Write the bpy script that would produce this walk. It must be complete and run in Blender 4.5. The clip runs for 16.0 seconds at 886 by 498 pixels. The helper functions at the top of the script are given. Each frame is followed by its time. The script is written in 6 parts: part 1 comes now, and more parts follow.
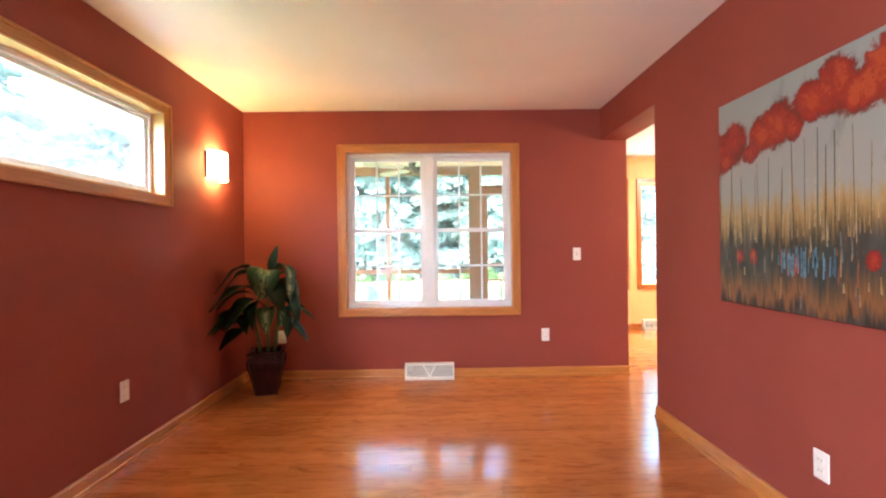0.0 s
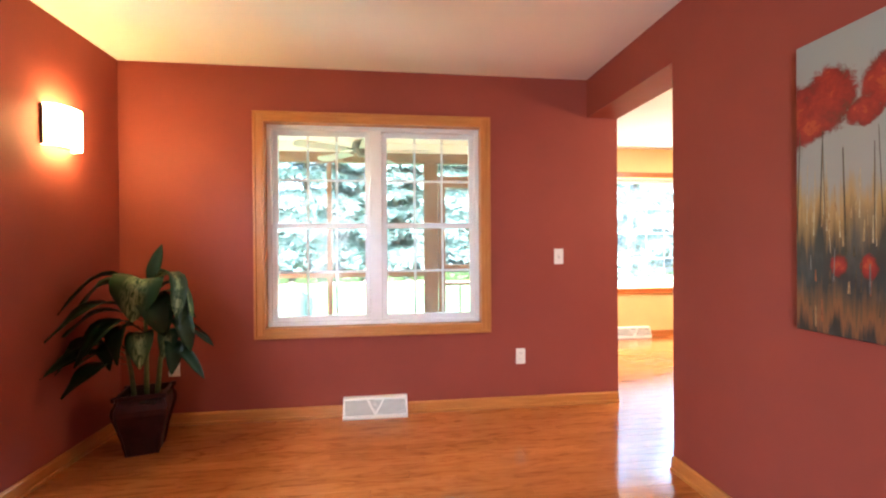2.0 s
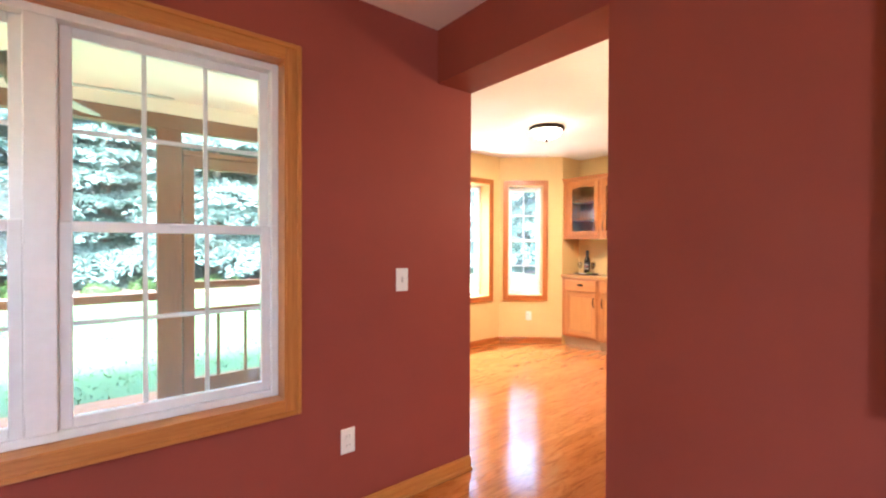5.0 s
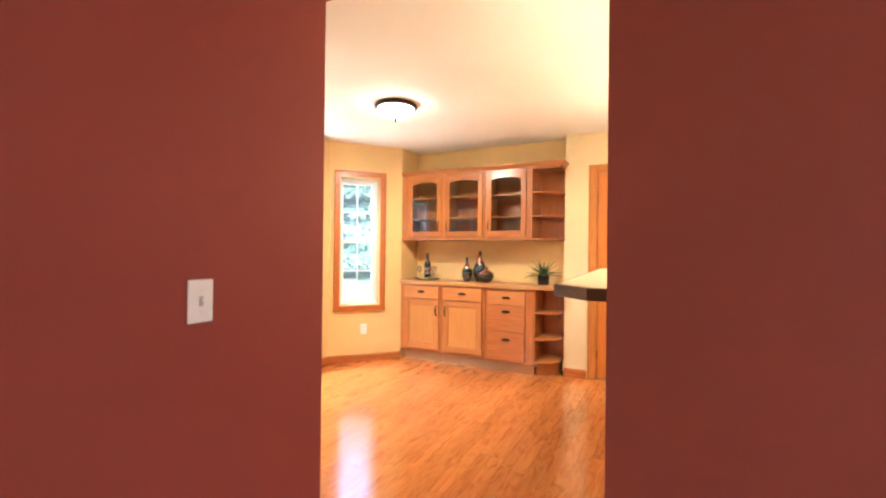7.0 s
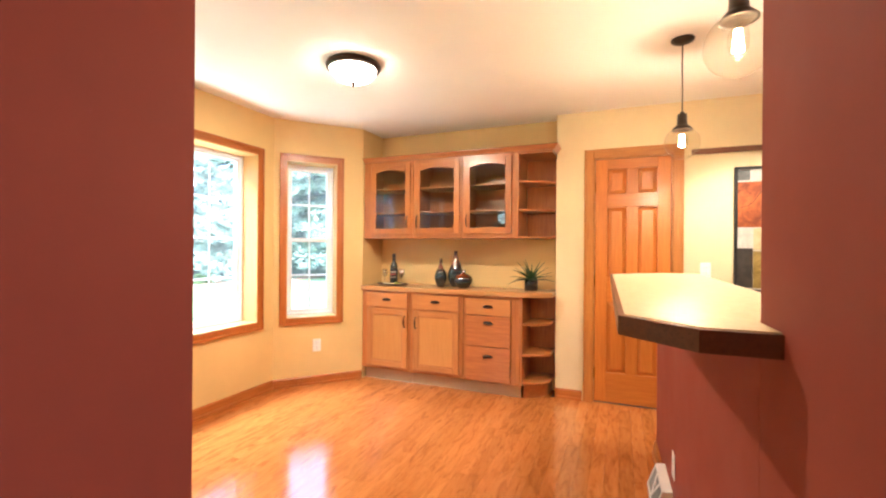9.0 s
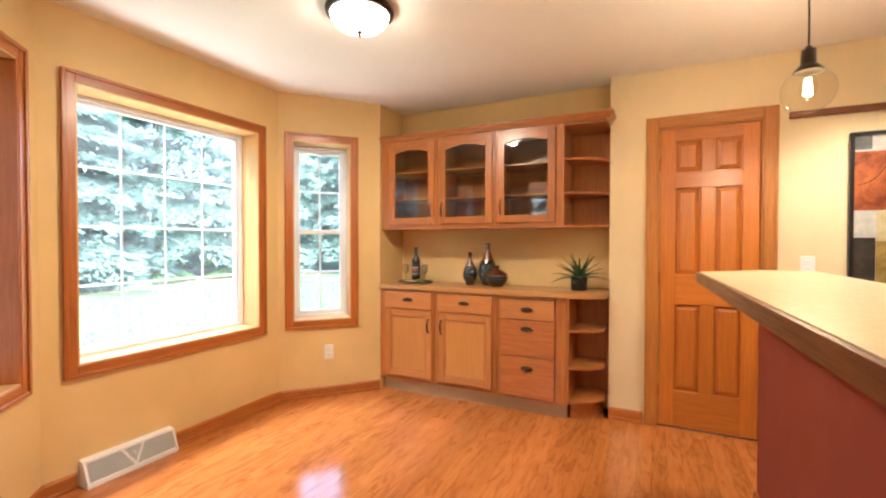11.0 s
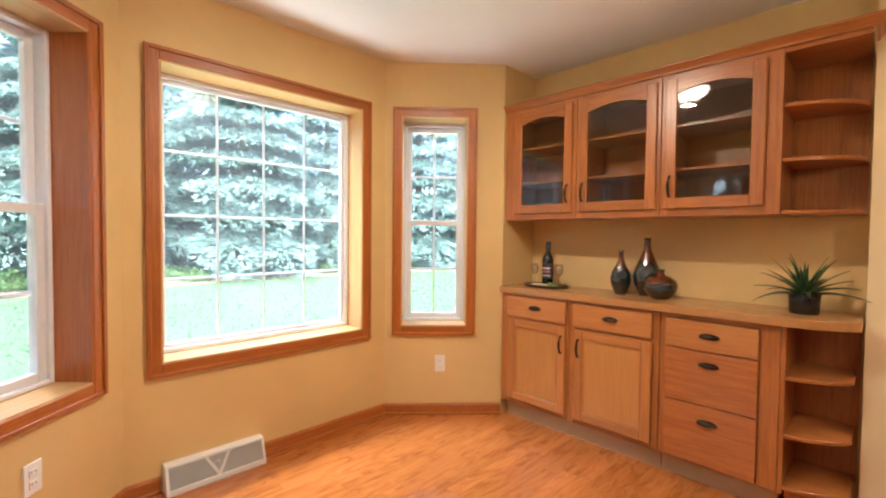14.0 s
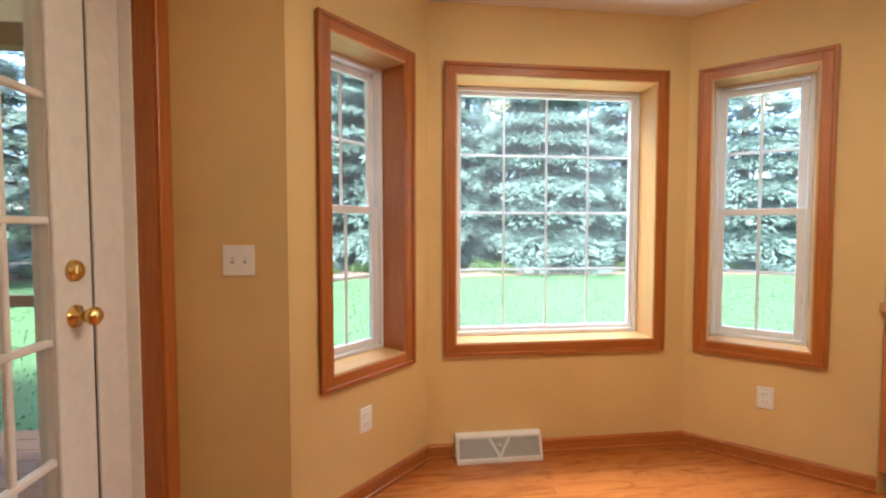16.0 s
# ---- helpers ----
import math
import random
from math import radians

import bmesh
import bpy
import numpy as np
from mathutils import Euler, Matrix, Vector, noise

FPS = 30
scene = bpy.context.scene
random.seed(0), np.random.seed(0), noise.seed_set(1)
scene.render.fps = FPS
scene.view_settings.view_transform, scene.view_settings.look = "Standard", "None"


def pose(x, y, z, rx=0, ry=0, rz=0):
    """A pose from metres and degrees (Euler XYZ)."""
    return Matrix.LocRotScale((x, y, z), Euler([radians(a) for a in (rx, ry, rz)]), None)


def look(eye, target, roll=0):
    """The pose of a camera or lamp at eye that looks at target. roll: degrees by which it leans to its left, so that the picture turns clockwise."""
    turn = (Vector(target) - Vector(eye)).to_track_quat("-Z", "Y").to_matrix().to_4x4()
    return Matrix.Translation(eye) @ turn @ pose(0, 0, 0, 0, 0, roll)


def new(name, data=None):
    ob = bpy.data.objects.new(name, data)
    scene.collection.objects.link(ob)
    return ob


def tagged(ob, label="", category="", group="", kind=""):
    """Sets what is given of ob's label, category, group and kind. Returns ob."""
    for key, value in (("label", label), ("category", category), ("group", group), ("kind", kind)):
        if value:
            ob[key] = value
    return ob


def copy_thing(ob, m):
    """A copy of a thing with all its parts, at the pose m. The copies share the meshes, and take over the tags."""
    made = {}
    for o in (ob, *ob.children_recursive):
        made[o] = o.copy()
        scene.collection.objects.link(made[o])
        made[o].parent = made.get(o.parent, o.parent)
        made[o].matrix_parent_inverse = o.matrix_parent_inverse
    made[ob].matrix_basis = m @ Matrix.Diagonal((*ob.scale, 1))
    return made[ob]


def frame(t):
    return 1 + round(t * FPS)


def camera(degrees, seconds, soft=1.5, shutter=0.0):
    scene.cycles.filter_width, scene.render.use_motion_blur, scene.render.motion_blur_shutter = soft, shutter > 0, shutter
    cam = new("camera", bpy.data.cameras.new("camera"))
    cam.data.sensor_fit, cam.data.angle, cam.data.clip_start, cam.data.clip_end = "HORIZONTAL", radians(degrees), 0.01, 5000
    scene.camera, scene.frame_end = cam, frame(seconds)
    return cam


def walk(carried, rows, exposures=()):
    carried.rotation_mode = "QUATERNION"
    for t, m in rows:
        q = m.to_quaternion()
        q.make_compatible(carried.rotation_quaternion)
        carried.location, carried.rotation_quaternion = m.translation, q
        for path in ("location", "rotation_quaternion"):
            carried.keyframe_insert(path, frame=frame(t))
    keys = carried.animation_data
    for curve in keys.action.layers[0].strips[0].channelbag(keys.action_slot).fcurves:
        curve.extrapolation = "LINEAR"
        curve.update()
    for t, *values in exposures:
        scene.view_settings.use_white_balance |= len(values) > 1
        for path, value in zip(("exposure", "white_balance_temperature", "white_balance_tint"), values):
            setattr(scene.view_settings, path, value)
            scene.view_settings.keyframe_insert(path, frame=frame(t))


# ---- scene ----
cam = camera(91.1, 16.0, soft=2.2)
PATH = [
    (0, (0.652, 1.192, 1.18), (0.677, 3.192, 1.176), -0.7),
    (0.5, (0.687, 1.404, 1.187), (0.744, 3.403, 1.181), -0.7),
    (1, (0.648, 1.612, 1.187), (0.814, 3.606, 1.175), -0.7),
    (1.5, (0.632, 1.825, 1.192), (0.86, 3.812, 1.17), -0.7),
    (2, (0.668, 2.043, 1.195), (0.915, 4.027, 1.182), -0.4),
    (2.5, (0.694, 2.24, 1.204), (0.988, 4.218, 1.175), -0.1),
    (3, (0.642, 2.447, 1.197), (1.088, 4.397, 1.17), -0.2),
    (3.5, (0.642, 2.652, 1.184), (1.262, 4.554, 1.177), -0.1),
    (4, (0.712, 2.830, 1.222), (1.472, 4.680, 1.230), 0.2),
    (4.5, (0.77, 3.051, 1.266), (1.707, 4.818, 1.267), 0.6),
    (5, (0.718, 3.318, 1.290), (1.966, 4.880, 1.270), 0.2),
    (5.2, (0.66, 3.415, 1.34), (2.049, 4.852, 1.272), 1.1),
    (7.3, (1.300, 4.148, 1.249), (3.106, 5.006, 1.280), 0.2),
    (7.5, (1.365, 4.188, 1.249), (3.185, 5.016, 1.285), 0.1),
    (7.7, (1.42, 4.2, 1.277), (3.249, 5.009, 1.294), 0.2),
    (8, (1.535, 4.312, 1.266), (3.384, 5.075, 1.283), 0.4),
    (8.2, (1.595, 4.348, 1.282), (3.453, 5.09, 1.289), 0.6),
    (10.3, (2.204, 4.58, 1.256), (4.021, 5.415, 1.23), 0.1),
    (10.5, (2.252, 4.6, 1.255), (4.062, 5.451, 1.227), 0.1),
    (11, (2.362, 4.678, 1.265), (4.163, 5.548, 1.232), 0.1),
    (11.5, (2.468, 4.754, 1.262), (4.243, 5.675, 1.235), 0.3),
    (12, (2.622, 4.749, 1.258), (4.29, 5.852, 1.234), 0.3),
    (12.5, (2.763, 4.758, 1.267), (4.311, 6.023, 1.235), 0.6),
    (13, (2.863, 4.783, 1.256), (4.346, 6.125, 1.211), 0.1),
    (13.5, (2.963, 4.842, 1.25), (4.417, 6.213, 1.191), -0.1),
    (14, (3.052, 4.912, 1.256), (4.455, 6.336, 1.194), 0.6),
    (14.5, (3.154, 4.945, 1.254), (4.381, 6.523, 1.187), 0.7),
    (15, (3.215, 4.961, 1.22), (4.134, 6.737, 1.17), 0.5),
    (15.5, (3.247, 4.974, 1.214), (3.779, 6.901, 1.15), 0.4),
    (16, (3.211, 5.023, 1.244), (3.441, 7.008, 1.159), -0.0),
]
EXPOSURES = [(t, stops, kelvin, 6) for t, stops, kelvin in ((0.0, 5.28, 5700), (3.0, 5.12, 5650), (5.2, 4.85, 5600), (7.3, 4.70, 5800), (8.2, 4.66, 5800), (10.3, 4.15, 5900), (12.0, 3.99, 5850), (14.0, 3.74, 5850), (16.0, 3.36, 5950))]
walk(cam, [(t, look(eye, target, roll)) for t, eye, target, roll in PATH], EXPOSURES)

# exposure and light -------------------------------------------------------
world = bpy.data.worlds.new("sky_world")
scene.world = world
world.use_nodes = True
wn = world.node_tree.nodes
sky = wn.new("ShaderNodeTexSky")
sky.sky_type = 'NISHITA'
sky.sun_disc = False
sky.dust_density, sky.air_density = 3.0, 1.0
SUN_EL, SUN_AZ = radians(52), radians(215)
sky.sun_elevation, sky.sun_rotation = SUN_EL, SUN_AZ
world.node_tree.links.new(sky.outputs[0], wn["Background"].inputs[0])
wn["Background"].inputs[1].default_value = 0.15


def lamp(name, kind, energy, colour, m, **more):
    data = bpy.data.lights.new(name, kind)
    data.energy, data.color = energy, colour
    for key, value in more.items():
        if key == "size":
            data.size = value
        if key == "radius":
            data.shadow_soft_size = value
        if key == "angle":
            data.angle = value
        if key == "spot":
            data.spot_size, data.spot_blend = value, 0.6
        if key == "rect":
            data.shape, data.size, data.size_y = 'RECTANGLE', *value
        if key == "spread":
            data.spread = value
        if key == "disk":
            data.shape, data.size = 'DISK', value
    ob = new(name, data)
    ob.matrix_world = m
    return ob


sun_way = Vector((math.sin(SUN_AZ) * math.cos(SUN_EL), math.cos(SUN_AZ) * math.cos(SUN_EL), math.sin(SUN_EL)))
lamp("sun", 'SUN', 3.3, (1.0, 0.97, 0.92), look(sun_way * 30, (0, 0, 0)), angle=radians(13))
# fill lamp added for the light from behind the walk, in an unseen opening
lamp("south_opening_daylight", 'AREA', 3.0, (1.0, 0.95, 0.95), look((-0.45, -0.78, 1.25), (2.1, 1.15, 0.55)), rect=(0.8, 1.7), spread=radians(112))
# area lamp added out of view above the bay, in place of brighter sky
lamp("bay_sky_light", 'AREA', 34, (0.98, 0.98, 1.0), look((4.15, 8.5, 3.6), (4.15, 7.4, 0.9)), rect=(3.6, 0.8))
# hidden lamp added under the bay's sills, imitating bounce off the lawn
lamp("bay_lawn_light", 'AREA', 7, (0.97, 1.0, 0.94), look((4.15, 8.15, -0.12), (4.15, 6.3, 2.44)), rect=(3.2, 0.7))
WARM = (1.0, 0.75, 0.48)

# materials ----------------------------------------------------------------


class Nodes:
    """A short hand for building a node material."""

    def __init__(self, name):
        self.m = bpy.data.materials.new(name)
        self.m.use_nodes = True
        self.t = self.m.node_tree
        self.b = self.t.nodes["Principled BSDF"]
        self.out = self.t.nodes["Material Output"]

    def add(self, kind, **inputs):
        n = self.t.nodes.new("ShaderNode" + kind)
        for k, v in inputs.items():
            self.put(n.inputs[k.replace("_", " ")], v)
        return n

    def put(self, socket, v):
        if isinstance(v, bpy.types.NodeSocket):
            self.t.links.new(v, socket)
        else:
            socket.default_value = v

    def coords(self, scale, turn=(0, 0, 0)):
        tc = self.add("TexCoord")
        mp = self.add("Mapping")
        self.put(mp.inputs["Vector"], tc.outputs["Object"])
        mp.inputs["Scale"].default_value = scale
        mp.inputs["Rotation"].default_value = turn
        return mp.outputs[0]

    def noise(self, vec, scale, detail=4.0, rough=0.6, distort=0.0):
        n = self.add("TexNoise", Scale=scale, Detail=detail, Roughness=rough, Distortion=distort)
        self.put(n.inputs["Vector"], vec)
        return n.outputs[0]

    def ramp(self, fac, *stops):
        r = self.add("ValToRGB")
        e = r.color_ramp.elements
        while len(e) < len(stops):
            e.new(0.5)
        for el, (p, c) in zip(e, stops):
            el.position, el.color = p, (*c, 1)
        self.put(r.inputs[0], fac)
        return r.outputs[0]

    def mix(self, fac, a, b, how='MIX'):
        n = self.add("Mix")
        n.data_type, n.blend_type = 'RGBA', how
        self.put(n.inputs[0], fac)
        self.put(n.inputs[6], (*a, 1) if isinstance(a, tuple) else a)
        self.put(n.inputs[7], (*b, 1) if isinstance(b, tuple) else b)
        return n.outputs[2]

    def math(self, how, a, b):
        n = self.add("Math")
        n.operation = how
        self.put(n.inputs[0], a)
        self.put(n.inputs[1], b)
        return n.outputs[0]

    def bump(self, height, strength, distance=0.002):
        n = self.add("Bump", Strength=strength, Distance=distance)
        self.put(n.inputs["Height"], height)
        self.put(self.b.inputs["Normal"], n.outputs[0])

    def set(self, **inputs):
        for k, v in inputs.items():
            self.put(self.b.inputs[k.replace("_", " ")], (*v, 1) if isinstance(v, tuple) and len(v) == 3 else v)
        return self.m


def dim(c, f):
    return tuple(x * f for x in c)


def paint(name, colour, rough=0.5, spread=0.08, grain=220.0, relief=0.12, shine=0.3):
    n = Nodes(name)
    v = n.coords((1, 1, 1))
    big = n.noise(v, 1.3, 5)
    col = n.ramp(big, (0.3, dim(colour, 1 - spread)), (0.7, dim(colour, 1 + spread)))
    fine = n.noise(v, grain, 3)
    n.bump(fine, relief, 0.0015)
    r = n.ramp(n.noise(v, 3.0), (0.3, (rough - 0.06,) * 3), (0.7, (rough + 0.06,) * 3))
    return n.set(Base_Color=col, Roughness=r, Specular_IOR_Level=shine)


def wood(name, light, dark, along, rough=0.35, coat=0.25, tone=0.0):
    """Oak with its grain along one axis."""
    n = Nodes(name)
    s = [26.0, 26.0, 26.0]
    s["xyz".index(along)] = 1.4
    v = n.coords(tuple(s))
    fine = n.noise(v, 3.2, 8, 0.72, 0.4)
    s2 = [7.0, 7.0, 7.0]
    s2["xyz".index(along)] = 0.7
    wide = n.noise(n.coords(tuple(s2)), 1.0, 3, 0.5, 1.6)
    info = n.add("ObjectInfo")
    base = n.ramp(fine, (0.32, dark), (0.62, light))
    base = n.mix(n.math('MULTIPLY', wide, 0.55), base, dim(dark, 0.95))
    shade = n.ramp(info.outputs["Random"], (0.0, (0.86, 0.84, 0.82)), (1.0, (1.08, 1.06, 1.04)))
    base = n.mix(1.0, base, shade, 'MULTIPLY')
    n.bump(fine, 0.18, 0.0012)
    rr = n.ramp(fine, (0.3, (rough + 0.12,) * 3), (0.7, (rough - 0.04,) * 3))
    return n.set(Base_Color=base, Roughness=rr, Coat_Weight=coat, Coat_Roughness=0.22)


def plain(name, colour, rough=0.4, metal=0.0, spread=0.06, scale=25.0, **more):
    n = Nodes(name)
    v = n.coords((1, 1, 1))
    f = n.noise(v, scale, 5)
    col = n.ramp(f, (0.3, dim(colour, 1 - spread)), (0.7, dim(colour, 1 + spread)))
    rr = n.ramp(n.noise(v, scale * 0.4), (0.3, (max(0.02, rough - 0.05),) * 3), (0.7, (rough + 0.05,) * 3))
    n.bump(f, 0.05, 0.001)
    return n.set(Base_Color=col, Roughness=rr, Metallic=metal, **more)


def glow(name, colour, strength, base=(0.8, 0.8, 0.8)):
    n = Nodes(name)
    return n.set(Base_Color=base, Roughness=0.4, Emission_Color=colour, Emission_Strength=strength)


def clear(name, tint=(1, 1, 1), gloss=0.02, floor=0.0, haze=0.0):
    """Thin glass: see-through, with a gloss that grows at grazing angles."""
    n = Nodes(name)
    tr = n.add("BsdfTransparent")
    tr.inputs[0].default_value = (*tint, 1)
    gl = n.add("BsdfGlossy", Roughness=gloss)
    lw = n.add("LayerWeight", Blend=0.5)
    fac = n.math('ADD', n.math('MULTIPLY', n.math('POWER', lw.outputs["Facing"], 4.0), 0.6), 0.014 + floor)
    mx = n.add("MixShader")
    n.put(mx.inputs[0], fac)
    n.put(mx.inputs[1], tr.outputs[0])
    n.put(mx.inputs[2], gl.outputs[0])
    last = mx
    if haze:
        # white translucent veil that puts haze over the view into the glass
        mottle = n.noise(n.coords((1, 1, 1)), 2.5, 5)
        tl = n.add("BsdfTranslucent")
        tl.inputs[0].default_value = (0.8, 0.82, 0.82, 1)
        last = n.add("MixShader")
        n.put(last.inputs[0], n.math('MULTIPLY', mottle, haze * 2))
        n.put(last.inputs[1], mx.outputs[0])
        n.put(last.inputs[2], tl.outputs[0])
    n.put(n.out.inputs[0], last.outputs[0])
    return n.m


RED = paint("burgundy_wall_paint", (0.272, 0.063, 0.044), 0.62, shine=0.15)
TAN = paint("straw_wall_paint", (0.70, 0.490, 0.212), 0.55)
CREAMW = paint("cream_wall_paint", (0.76, 0.61, 0.37), 0.55)
CEIL = paint("white_ceiling_paint", (0.85, 0.83, 0.80), 0.8, 0.03, 90.0, 0.3)
OAK_L, OAK_D = (0.58, 0.248, 0.054), (0.41, 0.143, 0.027)
OAKX = wood("oak_grain_x", OAK_L, OAK_D, "x")
OAKY = wood("oak_grain_y", OAK_L, OAK_D, "y")
OAKZ = wood("oak_grain_z", OAK_L, OAK_D, "z")
RED_L, RED_D = (0.50, 0.165, 0.030), (0.33, 0.088, 0.014)
REDX = wood("red_oak_trim_x", RED_L, RED_D, "x")
REDY = wood("red_oak_trim_y", RED_L, RED_D, "y")
REDZ = wood("red_oak_trim_z", RED_L, RED_D, "z")
PINEX = wood("pale_pine_x", (0.68, 0.43, 0.185), (0.58, 0.33, 0.120), "x")
PINEZ = wood("pale_pine_z", (0.68, 0.43, 0.185), (0.58, 0.33, 0.120), "z")
CAB_L, CAB_D = (0.53, 0.200, 0.050), (0.30, 0.092, 0.020)
CABY = wood("cabinet_oak_y", CAB_L, CAB_D, "y", 0.30, 0.35)
CABZ = wood("cabinet_oak_z", CAB_L, CAB_D, "z", 0.30, 0.35)
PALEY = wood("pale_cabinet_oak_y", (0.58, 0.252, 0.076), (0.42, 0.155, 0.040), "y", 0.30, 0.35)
PALEZ = wood("pale_cabinet_oak_z", (0.58, 0.252, 0.076), (0.42, 0.155, 0.040), "z", 0.30, 0.35)
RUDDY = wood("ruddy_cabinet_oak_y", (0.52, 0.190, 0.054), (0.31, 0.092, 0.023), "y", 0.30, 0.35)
MAPZ = wood("pale_panel_oak", (0.60, 0.290, 0.086), (0.50, 0.215, 0.056), "z", 0.30, 0.35)
DOORZ = wood("door_fir_z", (0.60, 0.210, 0.030), (0.46, 0.134, 0.017), "z", 0.36, 0.3)
DOORY = wood("door_fir_y", (0.60, 0.210, 0.030), (0.46, 0.134, 0.017), "y", 0.36, 0.3)
KICK = paint("toe_kick_laminate", (0.52, 0.34, 0.175), 0.5)
COUNTER = wood("counter_laminate", (0.57, 0.300, 0.110), (0.46, 0.220, 0.072), "y", 0.26, 0.3)
BARTOP = plain("cream_bar_laminate", (0.62, 0.49, 0.30), 0.34, 0.0, 0.1, 60.0)
BAREDGE = wood("dark_bar_edge", (0.16, 0.055, 0.022), (0.08, 0.026, 0.012), "x", 0.3, 0.3)
VINYL = plain("white_vinyl", (0.76, 0.78, 0.83), 0.35, 0.0, 0.03)
WHITE = plain("white_plastic", (0.82, 0.80, 0.76), 0.35, 0.0, 0.03)
DOORWHITE = plain("white_door_paint", (0.76, 0.74, 0.70), 0.38, 0.0, 0.05)
GRILLE = plain("grey_register_mesh", (0.27, 0.28, 0.265), 0.5, 0.3, 0.1)
DARK = plain("dark_slot", (0.03, 0.028, 0.025), 0.6)
BRONZE = plain("oil_rubbed_bronze", (0.045, 0.030, 0.022), 0.35, 0.8, 0.2)
BRASS = plain("polished_brass", (0.80, 0.56, 0.20), 0.16, 1.0, 0.1)
GLASS = clear("window_glass", (0.97, 0.985, 0.98), haze=0.050)
BAYGLASS = clear("bay_window_glass", (0.97, 0.985, 0.98), haze=0.030)
CABGLASS = clear("cabinet_glass", (0.90, 0.92, 0.90), 0.015, 0.03)
GLOBE = clear("clear_globe_glass", (0.96, 0.95, 0.92), 0.02, 0.02)
SHADE = glow("lit_sconce_shade", (1.0, 0.62, 0.20), 2.2)
BOWL = glow("lit_alabaster_bowl", (1.0, 0.84, 0.62), 2.6)
FILAMENT = glow("lit_filament", (1.0, 0.72, 0.36), 9.0)
CANLIGHT = glow("lit_can_lens", (1.0, 0.84, 0.60), 0.6)
GAP_DARK = plain("door_gap_black", (0.02, 0.02, 0.02), 0.6)


def floor_material(name, island):
    n = Nodes(name)
    if island:
        rnd = n.add("NewGeometry").outputs["Random Per Island"]
    else:
        rnd = n.add("ObjectInfo").outputs["Random"]
    comb = n.add("CombineXYZ")
    n.put(comb.inputs[0], n.math('MULTIPLY', rnd, 9.0))
    n.put(comb.inputs[2], n.math('MULTIPLY', rnd, 5.0))
    tc = n.add("TexCoord")
    add = n.add("VectorMath")
    n.put(add.inputs[0], tc.outputs["Object"])
    n.put(add.inputs[1], comb.outputs[0])
    mp = n.add("Mapping")
    n.put(mp.inputs["Vector"], add.outputs[0])
    mp.inputs["Scale"].default_value = (1.7, 18.0, 18.0)
    fine = n.noise(mp.outputs[0], 2.6, 8, 0.7, 0.7)
    mp2 = n.add("Mapping")
    n.put(mp2.inputs["Vector"], add.outputs[0])
    mp2.inputs["Scale"].default_value = (2.0, 8.0, 8.0)
    wide = n.noise(mp2.outputs[0], 1.6, 4, 0.6, 2.0)
    base = n.ramp(fine, (0.22, (0.40, 0.120, 0.027)), (0.74, (0.55, 0.200, 0.050)))
    base = n.mix(n.ramp(wide, (0.48, (0, 0, 0)), (0.70, (0.7, 0.7, 0.7))), base, (0.25, 0.066, 0.015))
    tone = n.ramp(rnd, (0.0, (0.89, 0.875, 0.86)), (0.5, (1.0, 0.99, 0.985)), (1.0, (1.10, 1.105, 1.115)))
    base = n.mix(1.0, base, tone, 'MULTIPLY')
    worn = n.noise(n.coords((1, 1, 1)), 2.2, 5)
    rr = n.ramp(worn, (0.3, (0.10,) * 3), (0.75, (0.19,) * 3))
    n.bump(n.noise(n.coords((1, 1, 1)), 14.0, 2), 0.06, 0.002)
    return n.set(Base_Color=base, Roughness=rr, Coat_Weight=0.5, Coat_Roughness=0.12)


FLOOR_PIECE = floor_material("varnished_red_oak_board", False)
FLOOR_REST = floor_material("varnished_red_oak_boards", True)


# mesh helpers -------------------------------------------------------------


def thing(name, at, label, category, group="", kind=""):
    """An empty at the thing's base, whose parts are built in world metres, or in its own frame if it is given a pose."""
    ob = new(name)
    ob.empty_display_size = 0.1
    ob.matrix_basis = at if isinstance(at, Matrix) else Matrix.Translation(at)
    ob["own_frame"] = 1 if isinstance(at, Matrix) else 0
    return tagged(ob, label, category, group, kind)


def part(name, bm, material, parent, label="", smooth=False):
    me = bpy.data.meshes.new(name)
    if smooth:
        for f in bm.faces:
            f.smooth = True
    bm.normal_update()
    bm.to_mesh(me)
    bm.free()
    me.materials.append(material)
    ob = new(name, me)
    if parent is not None:
        ob.parent = parent
        if parent.type == 'EMPTY' and not parent.get("own_frame"):
            ob.matrix_parent_inverse = parent.matrix_basis.inverted()
    if label:
        ob["label"] = label
    return ob


def solid(name, bm, material, label, category="", kind="structure", group=""):
    return tagged(part(name, bm, material, None), label, category, group, kind)


def add_box(bm, x0, x1, y0, y1, z0, z1):
    m = Matrix.Translation(((x0 + x1) / 2, (y0 + y1) / 2, (z0 + z1) / 2)) @ Matrix.Diagonal((abs(x1 - x0), abs(y1 - y0), abs(z1 - z0), 1))
    return bmesh.ops.create_cube(bm, size=1.0, matrix=m)["verts"]


def round_edges(bm, bevel, segments=1):
    if bevel > 0:
        bmesh.ops.bevel(bm, geom=bm.edges[:], offset=bevel, segments=segments, profile=0.7, affect='EDGES', clamp_overlap=True)
    return bm


def box(x0, x1, y0, y1, z0, z1, bevel=0.0, segments=1):
    bm = bmesh.new()
    add_box(bm, x0, x1, y0, y1, z0, z1)
    return round_edges(bm, bevel, segments)


def boxes(rows, bevel=0.0):
    bm = bmesh.new()
    for r in rows:
        add_box(bm, *r)
    return round_edges(bm, bevel)


